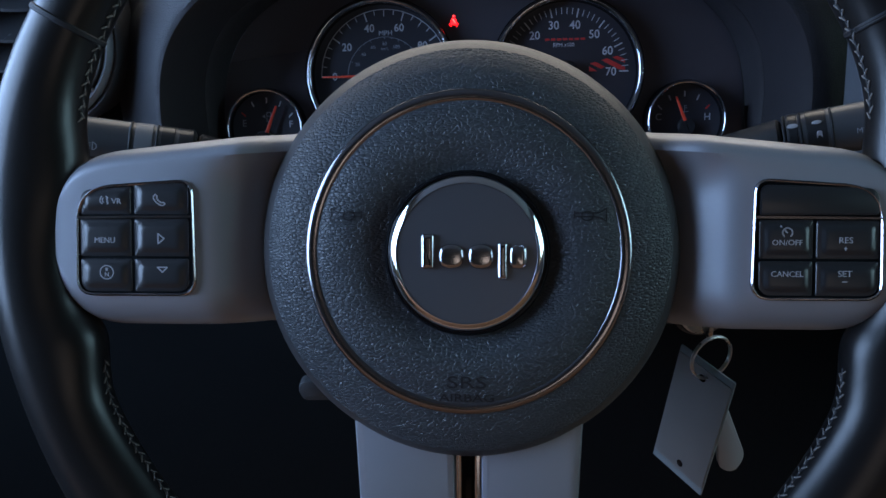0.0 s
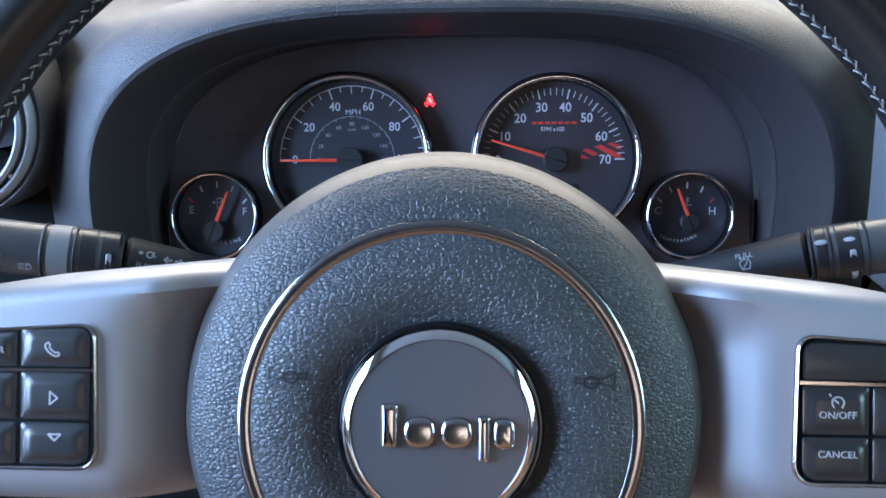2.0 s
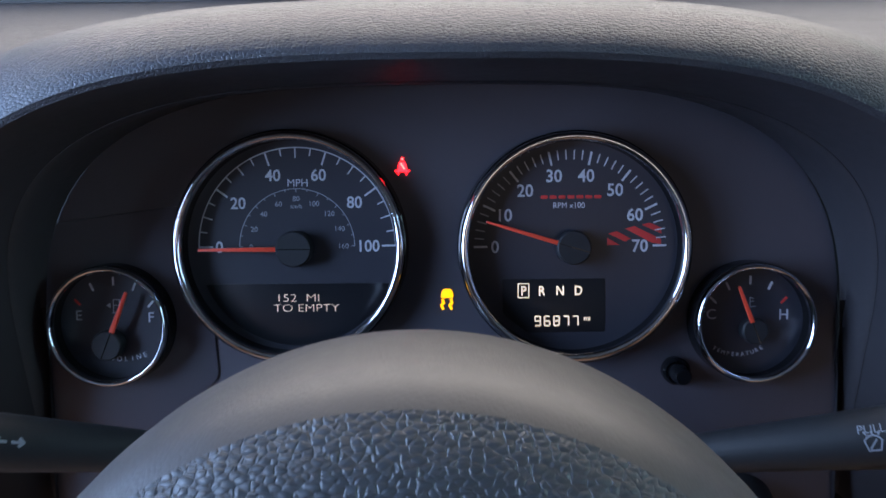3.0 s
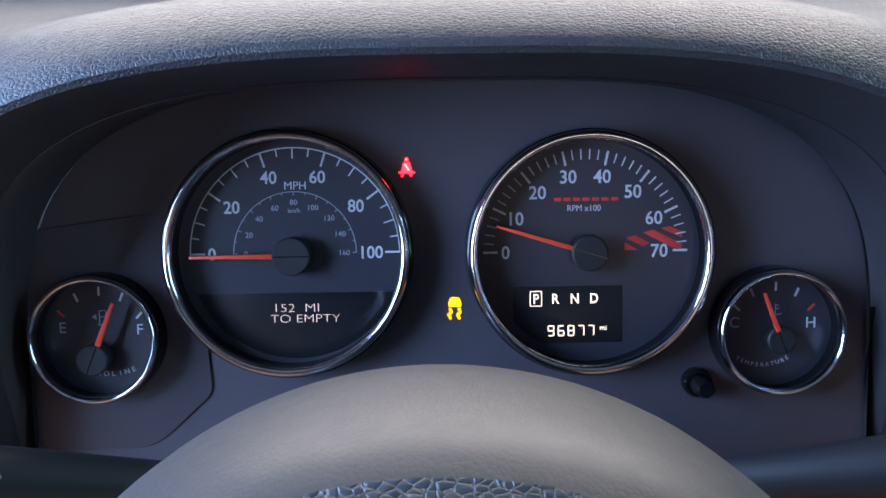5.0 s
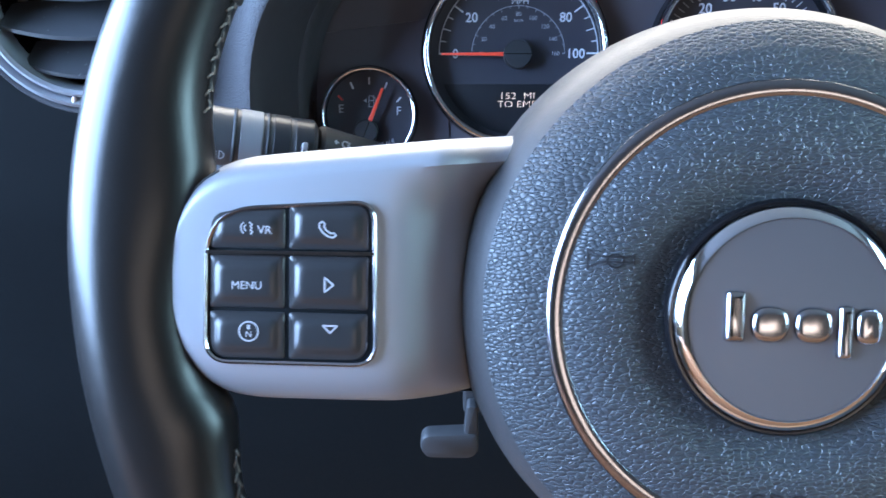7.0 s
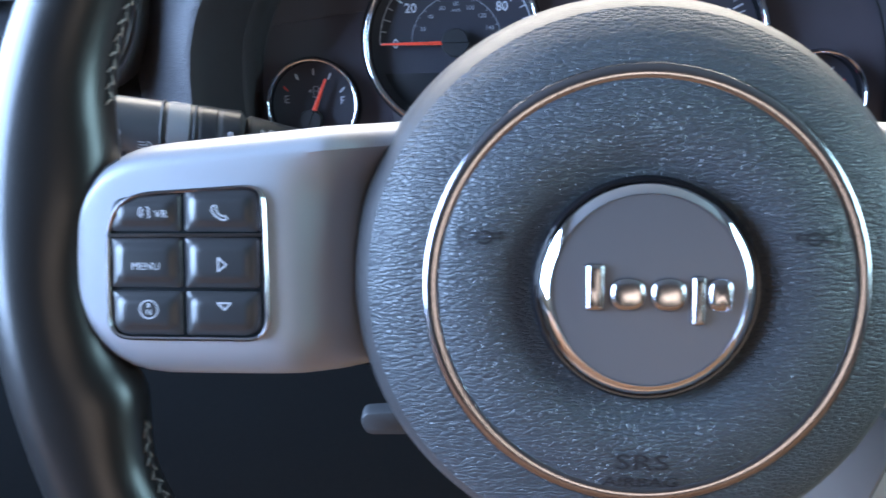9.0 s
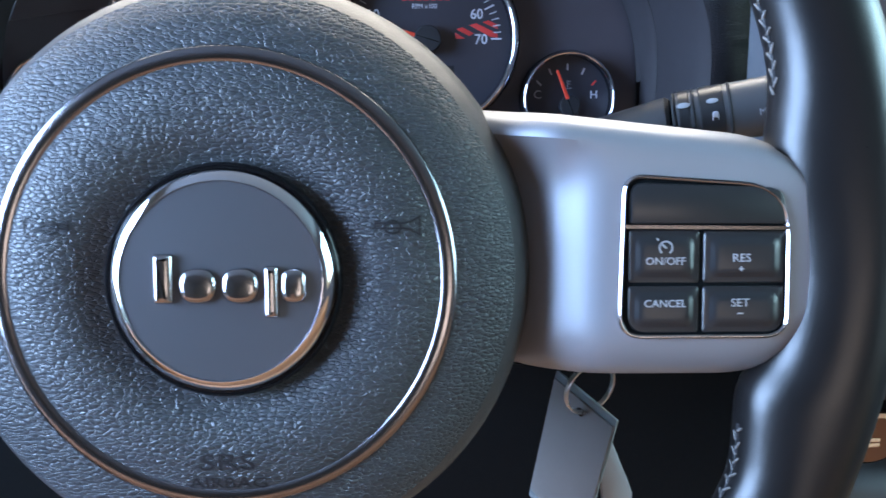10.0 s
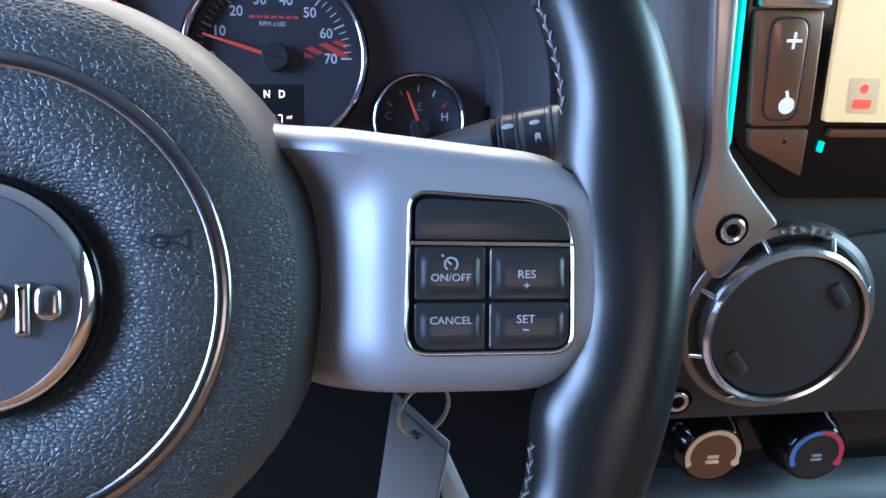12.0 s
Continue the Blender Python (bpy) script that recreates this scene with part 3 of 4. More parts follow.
# temperature gauge
HX, HY = 0.1340, -0.0405
temp = gauge("temperature_gauge", 0.1338, -0.0362, 0.0252, "small round temperature gauge with a chrome ring")
for dx, dy, m_, a in ((-.0152, .0130, INK_DIM, 135), (-.0090, .0190, INK_DIM, 115), (0.0005, .0215, INK, 88), (.0090, .0190, INK, 66), (.0150, .0128, INK_RED, 45)):
    d = Vector((math.cos(radians(a)), math.sin(radians(a)))) * 0.0016
    part("scale_tick", strokes([[(HX + dx - d.x, HY + dy - d.y), (HX + dx + d.x, HY + dy + d.y)]], 0.0009, 0.0001), m_, temp)
part("numeral", letters("C", 0.0044, .1180, -.0335, 0.0001), INK_DIM, temp)
part("numeral", letters("H", 0.0044, .1490, -.0339, 0.0001), INK, temp)
part("thermometer_symbol", strokes([[(HX + .0005, HY + .0105), (HX + .0005, HY + .0142)], [(HX + .0005, HY + .0138), (HX + .0020, HY + .0138)],
                                    [(HX + .0005, HY + .0124), (HX + .0020, HY + .0124)], [(HX - .0005, HY + .0098), (HX + .0030, HY + .0102)]], .0004, .0001), INK_DIM, temp)
for i, ch in enumerate("TEMPERATURE"):
    a = 270 + 6.3 * (i - 5)
    x, y = polar(.1338 - .0042, -.0359 + .0038, .0190, a)
    part("small_letter", letters(ch, 0.0017, x, y, 0.0001, turn=radians(a + 90)), INK, temp)
needle(temp, .1352, -.0402, 111, .0040, .0205, .0011, .0006, .0050, .0056, .0058, "dark round needle hub")

# warning lamps and reset stalk
BX, BY = -.0139, .0312
belt = joined(slab(rounded([(BX - .0007, BY + .0022, .0005), (BX + .0007, BY + .0022, .0005), (BX + .0007, BY + .0036, .0005), (BX - .0007, BY + .0036, .0005)], 3), -.0014, -.0010, .0001),
              slab(rounded([(BX - .0013, BY + .0017, .0006), (BX + .0013, BY + .0017, .0006), (BX + .0021, BY - .0020, .0005), (BX - .0021, BY - .0020, .0005)], 3), -.0014, -.0010, .0001),
              strokes([[(BX - .0030, BY - .0022), (BX + .0030, BY - .0022)], [(BX - .0016, BY - .0022), (BX - .0018, BY - .0036)], [(BX + .0016, BY - .0022), (BX + .0018, BY - .0036)]], .0006, -.0012))
lamp = part("belt_warning_lamp", belt, LIT_RED, cluster, "glowing red seat belt symbol")
part("belt_core", strokes([[(BX, BY + .0028), (BX, BY + .0030)], [(BX - .0006, BY + .0010), (BX + .0008, BY - .0012)]], .0008, -.0010, .0003), LIT_CORE, lamp, "pale hot centre")
EX, EY = .0047, -.0265
skid = joined(slab(rounded([(EX - .0026, EY + .0008, .0006), (EX + .0026, EY + .0008, .0006), (EX + .0026, EY + .0026, .0005), (EX + .0017, EY + .0046, .0006), (EX - .0017, EY + .0046, .0006), (EX - .0026, EY + .0026, .0005)], 3), -.0014, -.0010, .0001),
              strokes([[(EX - .0020, EY), (EX - .0014, EY - .0014), (EX - .0026, EY - .0024), (EX - .0018, EY - .0040)],
                       [(EX + .0016, EY), (EX + .0022, EY - .0014), (EX + .0010, EY - .0024), (EX + .0018, EY - .0040)]], .0010, -.0012))
part("skid_warning_lamp", skid, LIT_AMBER, cluster, "glowing amber skid symbol")
part("reset_stalk", joined(lathe([(.0060, -.002), (.0060, .002), (.0052, .003), (.0044, .003)], 32, (.1030, -.0580, 0)),
                           lathe([(.0040, 0), (.0036, .012), (.0030, .013), (1e-5, .013)], 32, (.1030, -.0580, 0))), GLOSS_BLACK, cluster, "black trip reset stalk")

# ---------------------------------------------------------------- steering column and stalks
WLEAN = 21.0
WM = facing(-0.0008, 0.27, 1.05, WLEAN) @ Matrix.Rotation(radians(-0.9), 4, 'Z')
column = thing("steering_column", WM, "dark plastic steering column shroud with tilt lever", "steering column")
prof = [(-.046, -.040), (-.058, -.020), (-.060, .012), (-.048, .034), (-.020, .042), (.020, .042), (.048, .034), (.060, .012), (.058, -.020), (.046, -.040), (.020, -.054), (-.020, -.054)]
shape = rounded([(x, y, .012) for x, y in prof], 4)
part("shroud", loft([[(x * s, y * s - .006, n) for x, y in shape] for n, s in ((-.060, .82), (-.066, .90), (-.080, .95), (-.16, 1.0), (-.24, 1.04))], cap=True), DARK, column, "dark textured column shroud")
lever_frame = WM.inverted() @ facing(0, .400, 0, 0)
paddle = rounded([(-.1080, .9050, .005), (-.1050, .8985, .005), (-.0830, .8985, .005), (-.0795, .9020, .004), (-.0795, .9140, .004), (-.1060, .9120, .005)])
neck = rounded([(-.0870, .9080, .002), (-.0796, .9080, .002), (-.0800, .9290, .002), (-.0850, .9290, .002)])
tilt = part("tilt_lever", joined(slab(paddle, -.004, .004, .0022), slab(neck, -.0042, .0030, .0016)), DARK, column, "dark rounded plastic tilt lever")
tilt.matrix_basis = lever_frame
arm = part("lever_arm", box(-.0870, -.0500, .9200, .9420, -.012, -.004, .002), DARK, column, "dark lever arm")
arm.matrix_basis = lever_frame


def ring_at(a, b, t, r, half):
    """A short collar on the bar from a to b."""
    a, b = Vector(a), Vector(b)
    d = (b - a).normalized()
    c = a.lerp(b, t)
    return rod(c - d * half, c + d * half, r, r, 28, 0.1)


STEM = {-1: ((-.060, .440, 1.0180), (-.1480, .4035, 1.0525), .0048, .0098), 1: ((.060, .440, 1.0160), (.1580, .4035, 1.0530), .0048, .0106)}
BARREL = {-1: ((-.1480, .4035, 1.0525), (-.2150, .3850, 1.0680), .0112, .0120), 1: ((.1580, .4035, 1.0530), (.2180, .3850, 1.0690), .0114, .0122)}


def stalk(name, s, label, bands):
    a, b, r0, r1 = STEM[s]
    c = BARREL[s][1]
    st = thing(name, Matrix.Identity(4), label, "control stalk")
    part("stem", rod(a, b, r0, r1, 28), DARK, st, "tapered dark grey stem")
    part("barrel", rod(b, c, BARREL[s][2], BARREL[s][3], 32, 0.2), STALK, st, "dark grey end barrel")
    for t, half, wide, mat, what in bands:
        part("band" if half > .002 else "ring_gap", ring_at(b, c, t, wide, half), mat, st, what)
    for k in range(4):
        q = Vector(b).lerp(Vector(c), 0.64)
        e = Vector(b).lerp(Vector(c), 0.97)
        off = Vector((0, -math.cos(0.42 * k - 0.9), math.sin(0.42 * k - 0.9))) * (BARREL[s][3] - .0002)
        part("grip_rib", rod(q + off, e + off, .0006, .0006, 8), BUTTON, st)
    return st


left_stalk = stalk("light_stalk", -1, "dark grey headlamp stalk with pale symbols",
                   ((.075, .0046, .0114, BUTTON, "dark collar"), (.20, .0042, .0116, BUTTON, "dark collar"), (.275, .0007, .0119, HUB_BLACK, ""), (.365, .0052, .0118, surface_pale, "mid-grey smooth band"), (.455, .0008, .0122, HUB_BLACK, "")))
right_stalk = stalk("wiper_stalk", 1, "dark grey wiper stalk with pale symbols",
                    ((.015, .0009, .0117, HUB_BLACK, ""), (.075, .0030, .0118, BUTTON, "dark collar"), (.13, .0009, .0120, HUB_BLACK, ""), (.24, .0055, .0119, BUTTON, "dark smooth band"), (.345, .0008, .0122, HUB_BLACK, "")))


def print_on(limb, s, t, up, bm_, host, ink=None):
    """Pale print wrapped round a stalk: t along it, up round it from its front."""
    a, b, r0, r1 = limb[s]
    a, b = Vector(a), Vector(b)
    d = (b - a).normalized() * s
    up_v = Vector((0, -0.25, 1.0))
    up_v = (up_v - d * up_v.dot(d)).normalized()
    out = d.cross(up_v)
    r = r0 + (r1 - r0) * t + (.0008 if limb is BARREL else .0003)
    c = a.lerp(b, t)
    for v in bm_.verts:
        th = (v.co.y + up) / r
        v.co = c + d * v.co.x + (out * math.cos(th) + up_v * math.sin(th)) * (r + v.co.z)
    return part("symbol", bm_, ink or INK_DIM, host, "pale printed symbol")


def beam(k):
    """A headlamp symbol of size k."""
    return strokes([arc(.0002 * k, 0, .0012 * k, -90, 90, 10), [(.0002 * k, -.0012 * k), (.0002 * k, .0012 * k)]] + [[(-.0004 * k, y * k), (-.0019 * k, y * k)] for y in (.0009, 0, -.0009)], .00032 * k, 0)


def oval(w, h):
    return slab([(w * math.cos(q * math.pi / 10), h * math.sin(q * math.pi / 10)) for q in range(20)], -.0003, .0002, .0001)


# wiper stalk
print_on(STEM, 1, .77, .0106, letters("PULL", .0025, 0, 0, 0), right_stalk)
print_on(STEM, 1, .77, .0066, strokes([arc(0, -.0006, .0026, 30, 150, 8), [(-.0024, .0006), (-.0016, -.0024), (.0016, -.0024), (.0024, .0006)], [(0, .0020), (0, .0032)], [(-.0016, .0022), (-.0022, .0032)], [(.0016, .0022), (.0022, .0032)], [(-.0010, -.0018), (.0010, .0008)]], .0005, 0), right_stalk)
print_on(BARREL, 1, .255, .0010, slab(rounded([(-.0012, -.0075, .0012), (.0012, -.0075, .0012), (.0012, .0065, .0012), (-.0012, .0065, .0012)]), -.0004, .0004, .0002), right_stalk, INK)
print_on(BARREL, 1, .255, -.0098, oval(.0014, .0009), right_stalk)
print_on(BARREL, 1, .075, .0120, oval(.0026, .0012), right_stalk)
print_on(BARREL, 1, .245, .0120, oval(.0022, .0010), right_stalk)
print_on(BARREL, 1, .56, .0046, letters("MIST", .0026, 0, 0, 0), right_stalk)
print_on(BARREL, 1, .70, .0050, slab([(-.0016, .0014), (0, -.0014), (.0016, .0014)], -.0002, .0002, .0001), right_stalk)
# light stalk
print_on(STEM, -1, .80, .0076, strokes([[(-.0040, 0), (-.0008, 0)], [(-.0028, .0012), (-.0040, 0), (-.0028, -.0012)], [(.0008, 0), (.0040, 0)], [(.0028, .0012), (.0040, 0), (.0028, -.0012)]], .0009, 0), left_stalk)
print_on(STEM, -1, .915, .0086, strokes([[(-.0034, .0006), (-.0018, .0006)], [(-.0026, .0014), (-.0034, .0006), (-.0026, -.0002)], arc(.0012, .0004, .0014, 40, 320, 12), [(.0030, .0016), (.0022, .0002), (.0036, -.0004)]], .0006, 0), left_stalk)
print_on(STEM, -1, .915, .0036, letters("PUSH", .0023, 0, 0, 0), left_stalk)
print_on(STEM, -1, .915, -.0006, beam(1.5), left_stalk)
print_on(BARREL, -1, .075, .0022, slab(rounded([(-.0011, -.0062, .0011), (.0011, -.0062, .0011), (.0011, .0062, .0011), (-.0011, .0062, .0011)]), -.0004, .0004, .0002), left_stalk, INK)
print_on(BARREL, -1, .075, -.0074, slab(rounded([(-.0014, -.0012, .0006), (.0014, -.0012, .0006), (.0014, .0012, .0006), (-.0014, .0012, .0006)]), -.0003, .0003, .0001), left_stalk)
print_on(BARREL, -1, .53, -.0010, beam(1.5), left_stalk)
print_on(BARREL, -1, .70, .0036, beam(1.6), left_stalk)
print_on(BARREL, -1, .80, .0040, slab([(.0014, .0014), (-.0014, 0), (.0014, -.0014)], -.0002, .0002, .0001), left_stalk)

# ---------------------------------------------------------------- ignition, key ring, key and tag
ignition = thing("ignition_switch", Matrix.Translation((0.127, 0.400, 0.952)), "black ignition switch on the column with a key in", "ignition switch")
part("barrel", rod((0, .09, .006), (0, .004, 0), .018, .016, 36), DARK, ignition)
part("face", rod((0, .004, 0), (0, .001, 0), .0125, .012, 36), STEEL, ignition, "steel lock face")
key = thing("car_key", Matrix.Translation((0.127, 0.385, 0.945)), "pale grey key head hanging in the ignition switch", "key")
part("blade", box(-.0012, .0012, -.001, .018, .001, .009, .0004), STEEL, key, "steel key blade")
head = rounded([(.0065, -.036, .003), (.0125, -.0385, .003), (.0295, -.080, .006), (.0240, -.0915, .007), (.0150, -.0890, .006)])
fob = part("head", slab(head, .002, .0075, .001), KEY_GREY, key, "pale grey plastic key head")
fob.matrix_basis = facing(0, 0.010, 0, 0)
ring = thing("key_ring", facing(0.1255, 0.3755, 0.9410, 0) @ Matrix.Rotation(radians(24), 4, 'Y'), "thin bright steel split ring through the tag", "key ring")
part("coil", ring_bm(.0125, .0007), STEEL, ring)
part("coil", ring_bm(.0125, .0007, (0, 0, .0011)), STEEL, ring)
tag = thing("key_tag", facing(0.1235, 0.3770, 0.9270, 0) @ Matrix.Rotation(radians(-55), 4, 'Y') @ Matrix.Rotation(radians(-9), 4, 'Z'), "blank beige plastic key tag in a clear sleeve", "key tag")
holes_card = rounded([(-.0185, .0060, .001), (.0185, .0060, .001), (.0185, -.0690, .001), (-.0185, -.0690, .001)], 3)
part("sleeve", slab(rounded([(-.0190, .0100, .001), (.0190, .0100, .001), (.0190, -.0745, .001), (-.0190, -.0745, .001)], 3), -.0008, .0002, .0002), TAG_CLEAR, tag, "clear plastic sleeve ends")
part("card", slab(holes_card, .0003, .0010, .0002), TAG, tag, "plain beige card")
part("hole", lathe([(1e-5, .00112), (.0022, .00112)], 24, (0, 0, 0)), GLOSS_BLACK, tag, "round punched hole")
part("hole", lathe([(1e-5, .00112), (.0022, .00112)], 24, (.0010, -.0640, 0)), GLOSS_BLACK, tag, "round punched hole")

# ---------------------------------------------------------------- steering wheel
wheel = thing("steering_wheel", WM, "black leather steering wheel with silver spokes and round hub", "steering wheel")
cover_profile = [(.0285, -.0122), (.0312, -.0117), (.0329, -.0112), (.0363, -.0098), (.0396, -.0081), (.0430, -.0074), (.0468, -.0072), (.0511, -.0078), (.0559, -.0092),
                 (.0585, -.0104), (.0594, -.0120), (.0607, -.0120), (.0617, -.0108), (.0660, -.0117), (.0712, -.0136), (.0756, -.0160), (.0792, -.0188)]
edge_profile = [(.0792, -.0188), (.0815, -.0218), (.0833, -.0255), (.0849, -.0305), (.0863, -.0375), (.0873, -.0460), (.0878, -.0550), (.0877, -.0620), (.0863, -.0670),
                (.0700, -.0685)]
part("airbag_cover", lathe(cover_profile, 192), COVER, wheel, "round grained black airbag cover")
part("cover_edge", lathe(edge_profile, 192), COVER_EDGE, wheel, "smooth rounded black cover edge")
part("trim_ring", ring_bm(.0600, .0026, (0, 0, -.0112), 192, 16, 0.60), RING_CHROME, wheel, "thin chrome ring")
badge = part("badge", lathe([(1e-5, -.0042), (.0262, -.0046), (.0272, -.0056), (.0276, -.0130)], 128), BADGE, wheel, "round dark satin badge")
part("badge_ring", lathe([(.0262, -.0070), (.0263, -.0046), (.0266, -.0042), (.0270, -.0043), (.0291, -.0060), (.0295, -.0066), (.0296, -.0110)], 160), CHROME, badge, "bright chrome ring")
part("badge_groove", ring_bm(.0303, .0013, (0, 0, -.0094), 160, 14, 2.0), GLOSS_BLACK, badge, "gloss black outer ring")


def emblem_piece(corners):
    o = rounded(corners, 6)
    rings = [[(x, y, h) for x, y in inset(o, d)] for d, h in ((0, -.0046), (0, -.0035), (.0002, -.0031), (.0007, -.0027), (.0012, -.00245), (.0017, -.00232))]
    part("emblem_shape", loft(rings, cap=True), EMBLEM, badge, "plain raised chrome shape")


def plate(x0, x1, y0, y1, r):
    return [(x0, y0, r), (x1, y0, r), (x1, y1, r), (x0, y1, r)]


emblem_piece(plate(-.0172, -.0122, -.0056, .0074, .0010))
emblem_piece(plate(-.0106, -.0010, -.0056, .0036, .0044))
emblem_piece(plate(.0004, .0100, -.0056, .0036, .0044))
emblem_piece(plate(.0114, .0152, -.0094, .0042, .0010))
emblem_piece(plate(.0158, .0224, -.0056, .0036, .0034))

# marks on the cover, laid along its curve
def drape(bm):
    low = min(v.co.z for v in bm.verts)
    for v in bm.verts:
        r = math.hypot(v.co.x, v.co.y)
        v.co.z = float(np.interp(r, [p[0] for p in cover_profile], [p[1] for p in cover_profile])) + (0.00022 if v.co.z > low + 1e-5 else -0.0004)
    return bm


def fine_steps(pts, k=5):
    out = [pts[0]]
    for a, b in zip(pts, pts[1:]):
        out += [(a[0] + (b[0] - a[0]) * i / k, a[1] + (b[1] - a[1]) * i / k) for i in range(1, k + 1)]
    return out


for s in (-1, 1):
    hx, hy = s * .0462, .0146
    lines = [[(hx + s * .0060, hy + .0026), (hx + s * .0060, hy - .0026)], [(hx + s * .0060, hy + .0024), (hx + s * .0036, hy + .0010), (hx + s * .0016, hy + .0007), (hx - s * .0058, hy + .0007)],
             [(hx + s * .0060, hy - .0024), (hx + s * .0036, hy - .0010), (hx + s * .0016, hy - .0007), (hx - s * .0058, hy - .0007)], [(hx - s * .0060, hy + .0013), (hx - s * .0060, hy - .0013)],
             [(hx - s * .0012 + .0022 * math.cos(t / 3), hy - .0004 + .0017 * math.sin(t / 3)) for t in range(20)]]
    part("horn_mark", drape(strokes([fine_steps(q) for q in lines], .00050, 0, .0010)), HUB_BLACK, wheel, "black horn symbol")
part("cover_text", drape(letters("SRS", .0048, 0, -.0492, 0, .0004, width=1.5)), HUB_BLACK, wheel, "black moulded letters")
part("cover_text", drape(letters("AIRBAG", .0032, 0, -.0556, 0, .0004, width=1.35)), HUB_BLACK, wheel, "black moulded letters")


# rim
RIN = [(-90, .1655), (-65, .1634), (-45, .1608), (-35, .1599), (-28, .1600), (-22, .1600), (-17, .1560), (-13, .1534), (-9, .1580), (0, .1600), (9, .1580), (14, .1609), (18, .1657), (22, .1690), (28, .1716), (40, .1745), (60, .1756), (90, .1760)]
ROUT = [(-90, .2000), (-60, .1997), (-40, .1984), (-25, .1950), (-10, .1955), (5, .1987), (20, .2032), (35, .2032), (60, .2030), (90, .2030)]


def along_rim(table, theta, spread):
    """A radius from a table by height angle, eased over a few degrees."""
    e = math.degrees(math.asin(math.sin(theta)))
    at = [max(-90, min(90, e + spread * k)) for k in (-1, -0.5, 0, 0.5, 1)]
    return float(np.mean(np.interp(at, [p[0] for p in table], [p[1] for p in table])))


RIM_N, RIM_B, RIM_X = -0.0290, 0.0135, -0.0018


def rim_point(theta, phi):
    rin, rout = along_rim(RIN, theta, 1.5), along_rim(ROUT, theta, 9.0)
    rc = rout - 0.0160
    c = math.cos(phi)
    r = rc + (rout - rc if c > 0 else rc - rin) * c
    e = math.degrees(math.asin(math.sin(theta)))
    up = math.sin(phi)
    deep = RIM_B + (0.0040 * math.exp(-(e / 24) ** 2) if up > 0 else 0)
    return (RIM_X + r * math.cos(theta), r * math.sin(theta), RIM_N + deep * up)


rings = [[rim_point(2 * math.pi * i / 240, 2 * math.pi * j / 28) for j in range(28)] for i in range(240)]
rim = part("rim", loft(rings + [rings[0]]), RIM, wheel, "smooth black leather rim with grey stitching")


def tube(points, r, seg=8):
    """A thin round cord along points."""
    pts = [Vector(p) for p in points]
    rings = []
    for i, p in enumerate(pts):
        d = (pts[min(i + 1, len(pts) - 1)] - pts[max(i - 1, 0)]).normalized()
        a = d.cross(Vector((0.3, 0.2, 1))).normalized()
        b = d.cross(a)
        rings.append([p + (a * math.cos(2 * math.pi * k / seg) + b * math.sin(2 * math.pi * k / seg)) * r for k in range(seg)])
    return loft(rings, cap=True)


for theta0 in (radians(29.6), radians(150.4)):
    for shift in (-.0022, .0022):
        part("cross_seam", tube([rim_point(theta0 + shift, math.pi * (1.06 - 1.3 * k / 30)) for k in range(31)], .00095), HUB_BLACK, rim, "dark leather seam")
# stitches along the inner seam
for side in (0, 1):
    for lo, hi in ((19, 86), (-80, -17)):
        angles = [radians(lo + (hi - lo) * k / 60) for k in range(61)]
        part("inner_seam", tube([rim_point(a if side == 0 else math.pi - a, math.pi - 0.16) for a in angles], .00060), HUB_BLACK, rim, "dark leather seam")
st_bm = rod((-.0013, -.0011, 0), (.0013, .0011, 0), .00042, .00034, 8, 0.6)
st_me = bpy.data.meshes.new("stitch")
st_bm.to_mesh(st_me)
st_bm.free()
st_me.shade_smooth()
st_me.materials.append(THREAD)
rnd = random.Random(4)
for side in (0, 1):
    for lo, hi in ((19, 86), (-80, -17)):
        e = lo
        while e < hi:
            theta = radians(e) if side == 0 else math.pi - radians(e)
            phi0 = math.pi - 0.16
            p = Vector(rim_point(theta, phi0))
            dt = (Vector(rim_point(theta + 0.01, phi0)) - Vector(rim_point(theta - 0.01, phi0))).normalized()
            dp = (Vector(rim_point(theta, phi0 - 0.05)) - Vector(rim_point(theta, phi0 + 0.05))).normalized()
            nn = dt.cross(dp).normalized()
            if nn.dot(p - Vector((p.x * 1.05, p.y * 1.05, RIM_N))) < 0:
                nn = -nn
            for flip in (1, -1):
                ob = new("stitch", st_me)
                ob.parent = rim
                m = Matrix((dt, dp * flip, nn)).transposed().to_4x4()
                m = m @ Matrix.Rotation(rnd.uniform(-.2, .2), 4, 'Z')
                m.translation = p + nn * .0003 + dt * (.0010 * flip) + dp * (.0008 * flip)
                ob.matrix_basis = m
            e += math.degrees(.0047 / .165)


